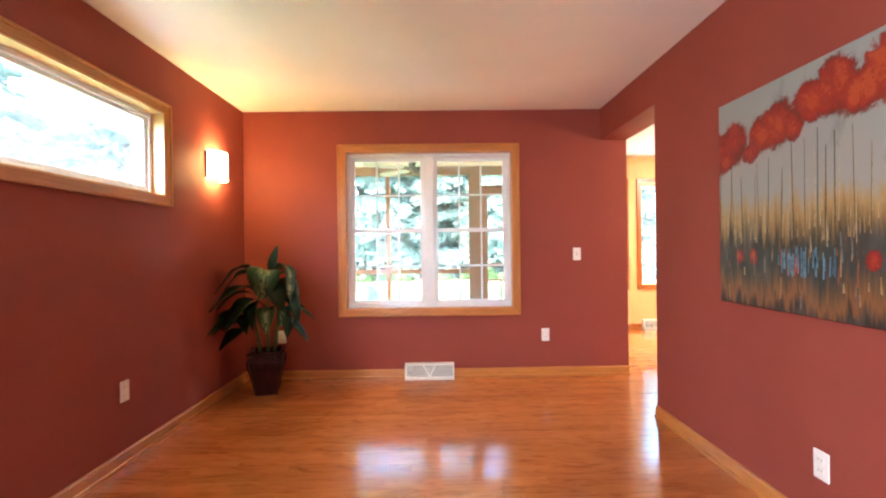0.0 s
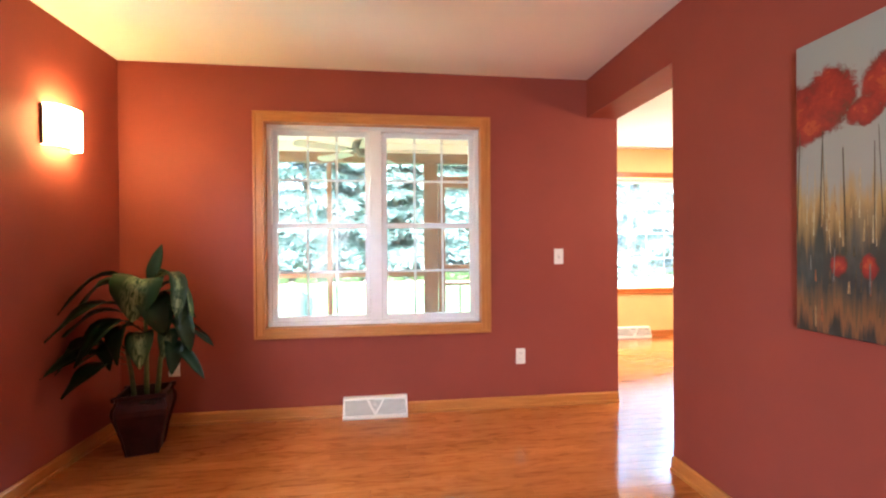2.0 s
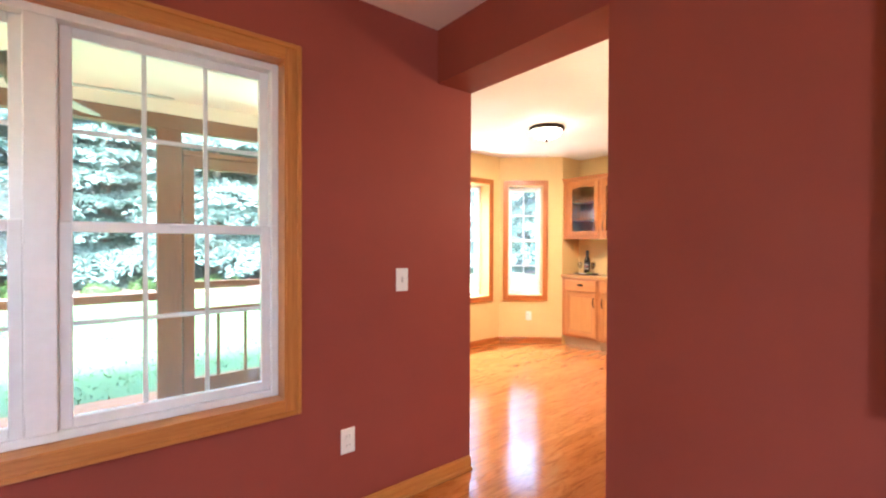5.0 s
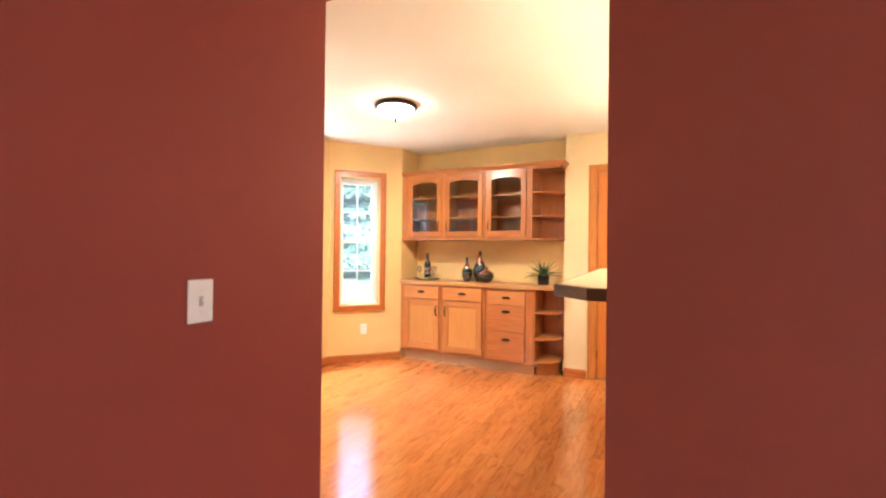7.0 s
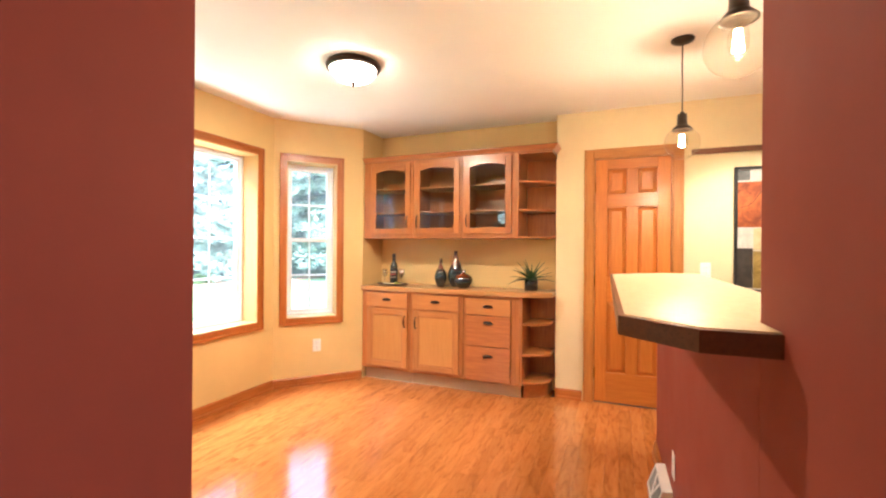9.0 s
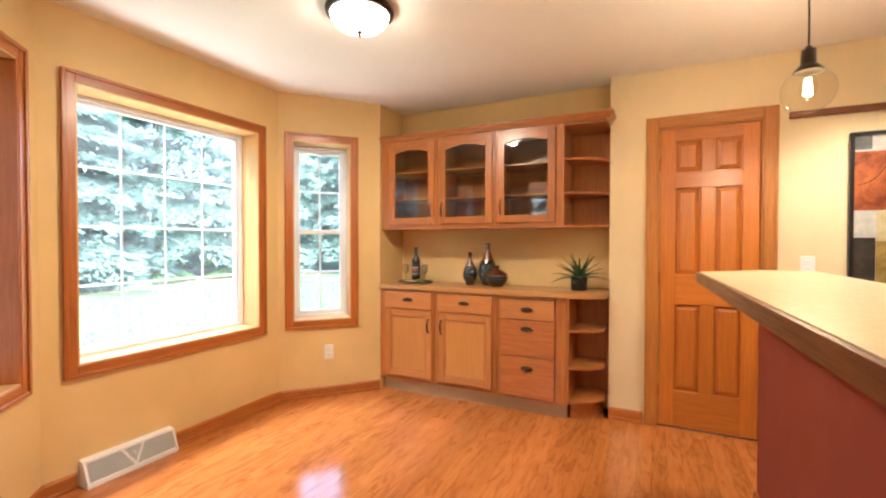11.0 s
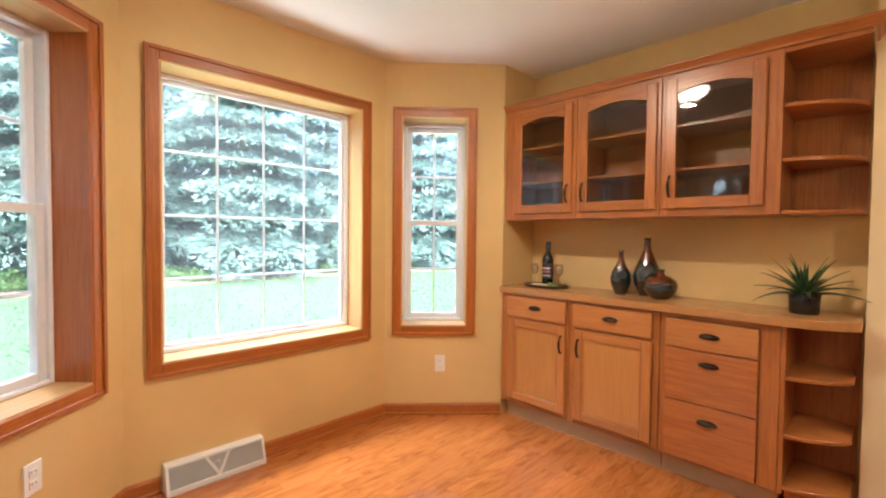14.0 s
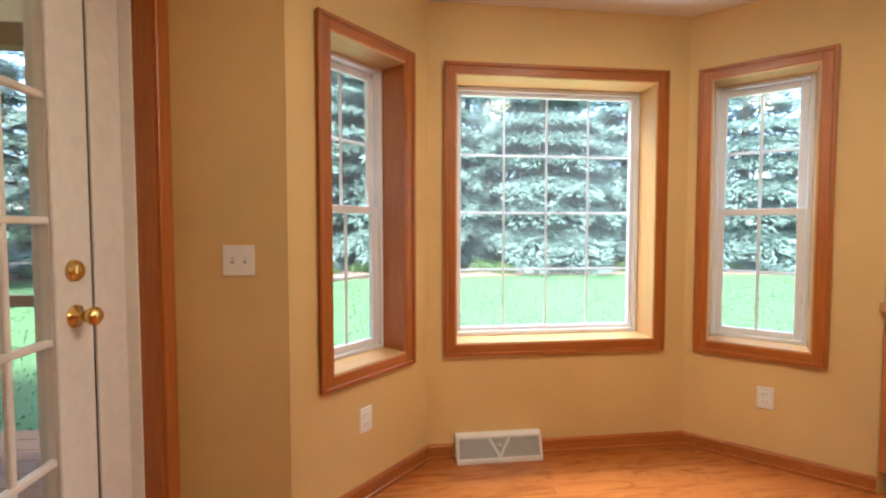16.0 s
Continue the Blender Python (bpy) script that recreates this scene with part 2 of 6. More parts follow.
def prism(points, axis, a0, a1, bevel=0.0, into=None):
    """A flat outline, drawn out along an axis: x takes (y, z), y takes (x, z), z takes (x, y)."""
    bm = into or bmesh.new()

    def put(p, a):
        return (a, p[0], p[1]) if axis == "x" else (p[0], a, p[1]) if axis == "y" else (p[0], p[1], a)
    low = [bm.verts.new(put(p, a0)) for p in points]
    top = [bm.verts.new(put(p, a1)) for p in points]
    n = len(points)
    bm.faces.new(low)
    bm.faces.new(top)
    for i in range(n):
        bm.faces.new((low[i], low[(i + 1) % n], top[(i + 1) % n], top[i]))
    bmesh.ops.recalc_face_normals(bm, faces=bm.faces[:])
    return round_edges(bm, bevel) if not into else bm


def lathe(profile, at=(0, 0, 0), steps=28):
    """A turned shape from (radius, height) pairs."""
    bm = bmesh.new()
    rings = []
    for r, z in profile:
        if r < 1e-5:
            rings.append([bm.verts.new((at[0], at[1], at[2] + z))])
        else:
            rings.append([bm.verts.new((at[0] + r * math.cos(2 * math.pi * i / steps), at[1] + r * math.sin(2 * math.pi * i / steps), at[2] + z)) for i in range(steps)])
    for a, b in zip(rings, rings[1:]):
        for i in range(steps):
            j = (i + 1) % steps
            if len(a) == 1 and len(b) == 1:
                continue
            if len(a) == 1:
                bm.faces.new((a[0], b[i], b[j]))
            elif len(b) == 1:
                bm.faces.new((a[i], a[j], b[0]))
            else:
                bm.faces.new((a[i], a[j], b[j], b[i]))
    bmesh.ops.recalc_face_normals(bm, faces=bm.faces[:])
    return bm


def tube(points, radii, steps=8):
    """A round bar along points."""
    bm = bmesh.new()
    rings = []
    pts = [Vector(p) for p in points]
    for i, p in enumerate(pts):
        d = (pts[min(i + 1, len(pts) - 1)] - pts[max(i - 1, 0)]).normalized()
        u = d.cross(Vector((0.31, 0.17, 0.93)) if abs(d.z) < 0.9 else Vector((1, 0, 0))).normalized()
        w = d.cross(u)
        r = radii[i] if isinstance(radii, (list, tuple)) else radii
        rings.append([bm.verts.new(p + r * (math.cos(2 * math.pi * k / steps) * u + math.sin(2 * math.pi * k / steps) * w)) for k in range(steps)])
    for a, b in zip(rings, rings[1:]):
        for k in range(steps):
            bm.faces.new((a[k], a[(k + 1) % steps], b[(k + 1) % steps], b[k]))
    bm.faces.new(rings[0])
    bm.faces.new(rings[-1])
    bmesh.ops.recalc_face_normals(bm, faces=bm.faces[:])
    return bm


def wall(name, p0, p1, thick, material, label, z0=0.0, z1=2.44, holes=()):
    """A wall whose seen face runs from p0 to p1 and whose body lies to the left of that way. holes: (start, end, low, high) along it."""
    bm = bmesh.new()
    a, b = Vector(p0), Vector(p1)
    length = (b - a).length
    xs = sorted({0.0, length, *[h[0] for h in holes], *[h[1] for h in holes]})
    for s0, s1 in zip(xs, xs[1:]):
        mid = (s0 + s1) / 2
        cuts = sorted((h[2], h[3]) for h in holes if h[0] <= mid <= h[1])
        low = z0
        for lo, hi in cuts:
            if lo > low + 1e-4:
                add_box(bm, s0, s1, 0, thick, low, lo)
            low = hi
        if low < z1 - 1e-4:
            add_box(bm, s0, s1, 0, thick, low, z1)
    way = (b - a) / length
    m = Matrix.Translation((a.x, a.y, 0)) @ Matrix.Rotation(math.atan2(way.y, way.x), 4, 'Z')
    bm.transform(m)
    return solid(name, bm, material, label, "wall")


def skirting(name, p0, p1, trim=(OAKX, OAKY)):
    """An oak baseboard along a wall's face, standing off to its right."""
    a, b = Vector(p0), Vector(p1)
    way = (b - a)
    length = way.length
    bm = prism([(0, 0), (-0.022, 0), (-0.022, 0.016), (-0.014, 0.020), (-0.013, 0.068), (-0.007, 0.078), (0, 0.080)], "x", 0, length)
    bm.transform(Matrix.Translation((a.x, a.y, 0)) @ Matrix.Rotation(math.atan2(way.y, way.x), 4, 'Z') @ Matrix.Translation((0, -0.001, 0)))
    return solid(name, bm, trim[0] if abs(way.x) > abs(way.y) else trim[1], "oak baseboard along the foot of the wall", "baseboard")

# the house ----------------------------------------------------------------
H = 2.44
NY = 5.170      # north wall of the dining room
WX, EX = -1.105, 2.158
SY = -0.90
KX = 2.40       # west face of the kitchen
BAY = [(2.40, 6.75), (2.81, 6.75), (3.395, 7.335), (4.88, 7.335), (5.485, 6.785), (5.86, 6.785)]
HEAD, SILL = 2.13, 0.565
CW = 0.060      # casing width

# window openings, measured to the casing's outside
DW = (-0.25, 1.405)
HW = (2.25, 4.07)
wall("wall_north", (WX - 0.12, NY), (KX, NY), 0.15, RED, "burgundy painted plaster wall around a twin window",
     holes=[(DW[0] + CW - WX + 0.12, DW[1] - CW - WX + 0.12, SILL + CW, HEAD - CW)])
wall("wall_west", (WX, SY), (WX, NY - 0.002), 0.15, RED, "burgundy painted plaster wall with a high window",
     holes=[(HW[0] + CW - SY, HW[1] - CW - SY, 1.475 + CW, HEAD - CW)])
wall("wall_south", (EX, SY), (WX - 0.12, SY), 0.15, RED, "unseen plain burgundy wall with an opening added for the fill lamp", holes=[(1.70, 3.0, 0, 2.25)])
# unseen enclosure added to shut sun and sky out of the south opening
solid("wall_hall", boxes([(WX - 0.20, EX + 0.2, -3.60, -3.50, 0, H), (WX - 0.30, WX - 0.20, -3.60, SY - 0.15, 0, H), (EX + 0.2, EX + 0.3, -3.60, SY - 0.15, 0, H)]), TAN, "unseen plain walls that keep sky light out of the south opening", "wall")
solid("floor_hall", box(WX - 0.20, EX + 0.2, -3.50, SY - 0.05, -0.03, -0.004), OAKY, "unseen wooden floor of the light block behind the south opening", "floor")
solid("ceiling_hall", box(WX - 0.30, EX + 0.3, -3.60, SY - 0.10, H, H + 0.12), CEIL, "unseen white ceiling of the light block behind the south opening", "ceiling")
END = 4.172
bm = boxes([(EX, KX, SY, END, 0, H), (EX, KX, END, NY - 0.002, 2.155, H)])
solid("wall_east", bm, RED, "burgundy wall with an open passage to the kitchen", "wall")
# short return and low wall under the bar
wall("wall_return", (2.905, 4.172), (KX, END), 0.12, RED, "burgundy painted end of a wall beside the bar")
wall("wall_pony", (4.86, 4.222), (2.907, 4.172), 0.12, RED, "low burgundy wall that carries the bar top", z1=1.087)
# kitchen
PD = (5.62, 6.635)   # patio door's opening
wall("wall_kitchen_west", (KX, NY + 0.152), (KX, 6.75), 0.15, TAN, "straw coloured wall with a glazed patio door",
     holes=[(PD[0] - NY - 0.152, PD[1] - NY - 0.152, 0, 2.06)])
wall("wall_kitchen_north", (KX - 0.15, 6.752), (2.81, 6.752), 0.15, TAN, "short straw coloured wall with a double switch")


def along(p, q, s):
    a, b = Vector(p), Vector(q)
    return a + (b - a).normalized() * s


LW = (0.135, 0.710)    # side windows, along their walls
RW = (0.050, 0.625)
BW = (3.485, 4.745)
for nm, p, q, hole, text in (("wall_bay_1", BAY[1], BAY[2], LW, "straw coloured slanting bay wall with a narrow window"),
                             ("wall_bay_2", BAY[2], BAY[3], (BW[0] - BAY[2][0], BW[1] - BAY[2][0]), "straw coloured bay wall with a picture window"),
                             ("wall_bay_3", BAY[3], BAY[4], RW, "straw coloured slanting bay wall with a narrow sash window")):
    wall(nm, p, q, 0.24, TAN, text, holes=[(hole[0] + CW, hole[1] - CW, SILL + CW, HEAD - CW)])
wall("wall_nook_1", BAY[4], (5.86, 6.785), 0.15, TAN, "straw coloured side of the cabinet recess")
wall("wall_nook_2", (5.86, 6.785), (5.86, 4.96), 0.15, TAN, "straw coloured back of the cabinet recess")
DR = (4.055, 4.655)
wall("wall_kitchen_east", (5.69, 4.958), (5.69, 0.9), 0.18, CREAMW, "cream wall with a panelled door and a picture",
     holes=[(4.958 - DR[1], 4.958 - DR[0], 0, 2.045)])
wall("wall_kitchen_south", (5.69, 0.9), (KX, 0.9), 0.15, TAN, "plain straw coloured wall beyond the bar")
solid("wall_closet", boxes([(6.30, 6.40, 3.8, 4.9, 0, H)]), TAN, "plain wall inside the cupboard behind the door", "wall")

solid("ceiling", box(WX - 0.12, KX, SY - 0.1, NY + 0.1, H, H + 0.12), CEIL, "white painted plaster ceiling of the dining room", "ceiling")
solid("ceiling_kitchen", prism([(KX, 0.8), (6.4, 0.8), (6.4, 6.9), (5.50, 6.9), (4.93, 7.45), (3.33, 7.45), (2.72, 6.86), (KX, 6.86)], "z", H, H + 0.12),
      CEIL, "white painted plaster ceiling of the kitchen", "ceiling")

# baseboards
skirting("baseboard_1", (WX, NY), (0.345, NY))
skirting("baseboard_2", (0.79, NY), (KX - 0.002, NY))
skirting("baseboard_3", (WX, SY), (WX, NY - 0.024))
skirting("baseboard_4", (EX, END), (EX, SY))
skirting("baseboard_5", BAY[1], BAY[2], (REDX, REDY))
skirting("baseboard_6", BAY[2], (3.535, 7.335), (REDX, REDY))
skirting("baseboard_6", (4.025, 7.335), BAY[3], (REDX, REDY))
skirting("baseboard_7", BAY[3], along(BAY[3], BAY[4], 0.815), (REDX, REDY))
skirting("baseboard_8", (5.69, 4.956), (5.69, 4.735), (REDX, REDY))
skirting("baseboard_9", (2.50, 6.752), (2.81, 6.752), (REDX, REDY))
skirting("baseboard_10", (5.69, 3.985), (5.69, 0.9), (REDX, REDY))
skirting("baseboard_11", (4.86, 4.222), (4.30, 4.207), (REDX, REDY))

# windows ------------------------------------------------------------------


def casing(win, w, h, depth, trim, reveal):
    """Oak picture-frame casing and jamb boards; the frame's origin is the outer bottom middle, y points outdoors."""
    c = CW
    tx, tz = trim
    jx, jz = reveal
    for x0, x1, z0, z1, mt in ((-w / 2, -w / 2 + c, 0, h, tz), (w / 2 - c, w / 2, 0, h, tz), (-w / 2 + c, w / 2 - c, 0, c, tx), (-w / 2 + c, w / 2 - c, h - c, h, tx)):
        part("casing", box(x0, x1, -0.016, 0.0, z0, z1, 0.003), mt, win)
    b = 0.018
    for x0, x1, z0, z1, mt in ((-w / 2 - 0.002, -w / 2 + b, -0.002, h + 0.002, tz), (w / 2 - b, w / 2 + 0.002, -0.002, h + 0.002, tz),
                               (-w / 2 + b, w / 2 - b, -0.002, b, tx), (-w / 2 + b, w / 2 - b, h - b, h + 0.002, tx)):
        part("back_band", box(x0, x1, -0.025, -0.0165, z0, z1, 0.003), mt, win)
    t = 0.012
    iw, lo, hi = w / 2 - c + 0.004, c - 0.004, h - c + 0.004
    part("jamb_board", box(-iw, -iw + t, -0.012, depth, lo, hi), jz, win)
    part("jamb_board", box(iw - t, iw, -0.012, depth, lo, hi), jz, win)
    part("head_board", box(-iw + t, iw - t, -0.012, depth, hi - t, hi), jx, win)
    part("sill_board", box(-iw + t, iw - t, -0.012, depth, lo, lo + t), jx, win)
    return iw - t, lo + t, hi - t


def ring(x0, x1, z0, z1, t, y0, y1, bevel=0.003):
    return boxes([(x0, x0 + t, y0, y1, z0, z1), (x1 - t, x1, y0, y1, z0, z1), (x0 + t, x1 - t, y0, y1, z0, z0 + t), (x0 + t, x1 - t, y0, y1, z1 - t, z1)], bevel)


def lights_of(win, x0, x1, z0, z1, y, cols, rows, bar=0.016):
    """Glass with a grille of white bars."""
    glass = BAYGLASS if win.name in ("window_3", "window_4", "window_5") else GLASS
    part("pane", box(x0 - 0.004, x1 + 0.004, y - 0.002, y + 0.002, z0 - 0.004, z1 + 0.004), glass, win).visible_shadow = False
    for i in range(1, cols):
        x = x0 + (x1 - x0) * i / cols
        part("muntin", box(x - bar / 2, x + bar / 2, y + 0.004, y + 0.012, z0, z1, 0.002), VINYL, win)
    for i in range(1, rows):
        z = z0 + (z1 - z0) * i / rows
        part("muntin", box(x0, x1, y + 0.0125, y + 0.0205, z - bar / 2, z + bar / 2, 0.002), VINYL, win)


def sash_pair(win, x0, x1, z0, z1, y, cols, rows):
    """A double-hung pair of sashes: the upper one set further out."""
    mid = (z0 + z1) / 2
    st = 0.036
    part("upper_sash", ring(x0, x1, mid - 0.018, z1, st, y + 0.032, y + 0.062), VINYL, win)
    lights_of(win, x0 + st, x1 - st, mid + 0.018, z1 - st, y + 0.042, cols, rows)
    part("lower_sash", ring(x0, x1, z0, mid + 0.018, st, y, y + 0.030), VINYL, win)
    lights_of(win, x0 + st, x1 - st, z0 + st, mid - 0.018, y + 0.010, cols, rows)
    part("sash_lock", box((x0 + x1) / 2 - 0.03, (x0 + x1) / 2 + 0.03, y - 0.012, y + 0.0, mid + 0.004, mid + 0.018, 0.004), VINYL, win)


def window(name, m, w, h, depth, kind, label, cols=2, rows=2, trim=(OAKX, OAKZ), reveal=(OAKX, OAKZ)):
    win = thing(name, m, label, "window", kind="structure")
    iw, lo, hi = casing(win, w, h, depth, trim, reveal)
    f, fy0 = (0.026, depth - 0.012) if cols == 4 else ((0.020, depth - 0.022) if kind == "sash" else (0.030, depth - 0.045))
    part("window_frame", ring(-iw, iw, lo, hi, f, fy0, depth + 0.07), VINYL, win)
    y = fy0 + 0.015
    if kind == "twin":
        part("mullion", box(-0.042, 0.042, depth - 0.047, depth + 0.068, lo + f, hi - f, 0.004), VINYL, win)
        sash_pair(win, -iw + f, -0.043, lo + f, hi - f, y, cols, rows)
        sash_pair(win, 0.043, iw - f, lo + f, hi - f, y, cols, rows)
    elif kind == "sash":
        sash_pair(win, -iw + f, iw - f, lo + f, hi - f, y, cols, rows)
    else:
        part("sash", ring(-iw + f, iw - f, lo + f, hi - f, 0.022, y, y + 0.03), VINYL, win)
        lights_of(win, -iw + f + 0.022, iw - f - 0.022, lo + f + 0.022, hi - f - 0.022, y + 0.012, cols, rows, 0.013)
    return win


def on_wall(p, q, hole, z):
    mid = along(p, q, (hole[0] + hole[1]) / 2)
    w = Vector(q) - Vector(p)
    return Matrix.Translation((mid.x, mid.y, z)) @ Matrix.Rotation(math.atan2(w.y, w.x), 4, 'Z')


window("window_1", Matrix.Translation(((DW[0] + DW[1]) / 2, NY, SILL)), DW[1] - DW[0], HEAD - SILL, 0.110, "twin",
       "twin white double-hung window with grilles in oak casing", 3, 2)
window("window_2", Matrix.Translation((WX, (HW[0] + HW[1]) / 2, 1.475)) @ Matrix.Rotation(radians(90), 4, 'Z'), HW[1] - HW[0], HEAD - 1.475, 0.110, "fixed",
       "wide high white window in oak casing", 1, 1, reveal=(PINEX, PINEZ))
window("window_3", on_wall(BAY[1], BAY[2], LW, SILL), LW[1] - LW[0], HEAD - SILL, 0.165, "sash", "narrow white sash window with grilles in deep oak casing", trim=(REDX, REDZ), reveal=(PINEX, REDZ))
window("window_4", Matrix.Translation(((BW[0] + BW[1]) / 2, 7.335, SILL)), BW[1] - BW[0], HEAD - SILL, 0.165, "fixed",
       "large white picture window with grilles in oak casing", 4, 4, (REDX, REDZ), (PINEX, PINEZ))
window("window_5", on_wall(BAY[3], BAY[4], RW, SILL), RW[1] - RW[0], HEAD - SILL, 0.165, "sash", "narrow white sash window with grilles in oak casing beside the cabinets", trim=(REDX, REDZ), reveal=(PINEX, PINEZ))

# patio door ---------------------------------------------------------------
pd = thing("door_1", (2.30, 6.1, 0), "closed white glazed patio door with brass knob", "door", kind="structure")
y0, y1 = PD
part("casing", box(KX, KX + 0.018, y1 - 0.004, y1 + 0.080, 0, 2.13, 0.004), REDZ, pd, "oak casing")
part("casing", box(KX, KX + 0.018, y0 - 0.080, y0 + 0.004, 0, 2.13, 0.004), REDZ, pd, "oak casing")
part("casing", box(KX, KX + 0.018, y0 + 0.004, y1 - 0.004, 2.056, 2.13, 0.004), REDY, pd, "oak casing")
part("jamb_board", box(2.345, KX + 0.004, y1 - 0.016, y1 - 0.004, 0, 2.05), REDZ, pd)
part("jamb_board", box(2.345, KX + 0.004, y0 + 0.004, y0 + 0.016, 0, 2.05), REDZ, pd)
part("door_frame", boxes([(2.252, 2.345, y1 - 0.024, y1 - 0.001, 0, 2.055), (2.252, 2.345, y0 + 0.001, y0 + 0.024, 0, 2.055), (2.252, 2.345, y0 + 0.024, y1 - 0.024, 2.03, 2.055)], 0.002), DOORWHITE, pd)
part("door_stop", box(2.262, 2.308, y1 - 0.176, y1 - 0.0245, 0, 2.0295, 0.002), DOORWHITE, pd)
part("door_stop", box(2.262, 2.308, y0 + 0.0245, y0 + 0.116, 0, 2.0295, 0.002), DOORWHITE, pd)
# black strip standing in for the shade in the gap beside the slab
part("weather_strip", box(2.268, 2.302, y1 - 0.1965, y1 - 0.1765, 0.012, 2.03), GAP_DARK, pd)
sy0, sy1, gy0, gy1 = y0 + 0.118, y1 - 0.197, y0 + 0.27, y1 - 0.355
part("door_slab", boxes([(2.268, 2.312, sy0, gy0, 0.012, 2.03), (2.268, 2.312, gy1, sy1, 0.012, 2.03), (2.268, 2.312, gy0, gy1, 0.012, 0.295), (2.268, 2.312, gy0, gy1, 1.92, 2.03)], 0.002), DOORWHITE, pd)
part("glazing_bead", boxes([(2.312, 2.322, gy0 - 0.03, gy0, 0.265, 1.95), (2.312, 2.322, gy1, gy1 + 0.03, 0.265, 1.95), (2.312, 2.322, gy0, gy1, 0.265, 0.295), (2.312, 2.322, gy0, gy1, 1.92, 1.95)], 0.003), DOORWHITE, pd)
part("pane", box(2.286, 2.290, gy0 - 0.003, gy1 + 0.003, 0.292, 1.923), GLASS, pd).visible_shadow = False
for k in range(1, 5):
    z = 0.295 + k * 0.325
    part("muntin", box(2.292, 2.314, gy0, gy1, z - 0.010, z + 0.010, 0.004), DOORWHITE, pd)
for k in (1, 2):
    yy = gy0 + (gy1 - gy0) * k / 3
    part("muntin", box(2.2945, 2.310, yy - 0.009, yy + 0.009, 0.295, 1.92, 0.003), DOORWHITE, pd)
turn = Matrix.Rotation(radians(90), 4, 'Y')
for z, prof, nm in ((1.0, [(0, 0), (0.033, 0), (0.033, 0.006), (0.012, 0.010), (0.011, 0.028), (0.020, 0.034), (0.027, 0.046), (0.026, 0.058), (0.015, 0.066), (0, 0.068)], "knob"),
                    (1.13, [(0, 0), (0.032, 0), (0.031, 0.010), (0.022, 0.018), (0.010, 0.020), (0, 0.021)], "deadbolt")):
    bm = lathe(prof)
    bm.transform(Matrix.Translation((2.312, sy1 - 0.075, z)) @ turn)
    part(nm, bm, BRASS, pd, "polished brass " + nm, True)
part("threshold", box(2.25, 2.385, y0 + 0.024, y1 - 0.024, 0.0, 0.012, 0.003), OAKY, pd)

# panelled door ------------------------------------------------------------
dr = thing("door_2", (5.70, 4.35, 0), "closed six-panel stained wooden door in oak casing", "door", kind="structure")
y0, y1 = DR
for a, b, z0, z1, mt in ((y1 - 0.004, y1 + 0.070, 0, 2.112, OAKZ), (y0 - 0.070, y0 + 0.004, 0, 2.112, OAKZ), (y0 + 0.004, y1 - 0.004, 2.040, 2.112, OAKY)):
    part("casing", box(5.674, 5.69, a, b, z0, z1, 0.004), mt, dr)
    part("back_band", box(5.667, 5.6735, a if a < y0 else b - 0.016 if mt is OAKZ else a, (a + 0.016) if a < y0 else b, z0 if mt is OAKZ else 2.096, z1, 0.002), mt, dr)
part("jamb_board", box(5.68, 5.78, y1 - 0.014, y1 - 0.001, 0, 2.044), OAKZ, dr)
part("jamb_board", box(5.68, 5.78, y0 + 0.001, y0 + 0.014, 0, 2.044), OAKZ, dr)
part("head_board", box(5.68, 5.78, y0 + 0.014, y1 - 0.014, 2.031, 2.044), OAKY, dr)
d0, d1 = y0 + 0.016, y1 - 0.016
P1 = (4.395, 4.545)
P2 = (4.165, 4.315)
ROWS = ((0.255, 0.845), (1.045, 1.630), (1.735, 1.945))
part("stile", box(5.692, 5.727, P1[1], d1, 0.012, 2.028, 0.002), DOORZ, dr)
part("stile", box(5.692, 5.727, d0, P2[0], 0.012, 2.028, 0.002), DOORZ, dr)
for z0, z1 in ((0.012, 0.255), (0.845, 1.045), (1.630, 1.735), (1.945, 2.028)):
    part("rail", box(5.692, 5.727, P2[0], P1[1], z0, z1, 0.002), DOORY, dr)
for z0, z1 in ROWS:
    part("stile", box(5.692, 5.727, P2[1], P1[0], z0, z1, 0.002), DOORZ, dr)
    for a, b in (P1, P2):
        bm = bmesh.new()
        add_box(bm, 5.714, 5.722, a, b, z0, z1)
        vs = [bm.verts.new((5.714, yy, zz)) for yy, zz in ((a + 0.008, z0 + 0.008), (b - 0.008, z0 + 0.008), (b - 0.008, z1 - 0.008), (a + 0.008, z1 - 0.008))]
        ws = [bm.verts.new((5.699, yy, zz)) for yy, zz in ((a + 0.034, z0 + 0.034), (b - 0.034, z0 + 0.034), (b - 0.034, z1 - 0.034), (a + 0.034, z1 - 0.034))]
        bm.faces.new(ws)
        for i in range(4):
            bm.faces.new((vs[i], vs[(i + 1) % 4], ws[(i + 1) % 4], ws[i]))
        bmesh.ops.recalc_face_normals(bm, faces=bm.faces[:])
        part("panel", bm, DOORZ, dr)
for z in (0.25, 1.02, 1.80):
    part("hinge", box(5.684, 5.691, d1 - 0.004, d1 + 0.012, z - 0.045, z + 0.045, 0.002), BRASS, dr, "brass hinge")

# fittings on walls --------------------------------------------------------


def plate_pose(kind, a, z):
    """The pose of a wall plate whose y points into the wall."""
    if kind == "n":
        return pose(a, NY, z)
    if kind == "w":
        return pose(WX, a, z, 0, 0, 90)
    if kind == "e":
        return pose(EX, a, z, 0, 0, -90)
    return a


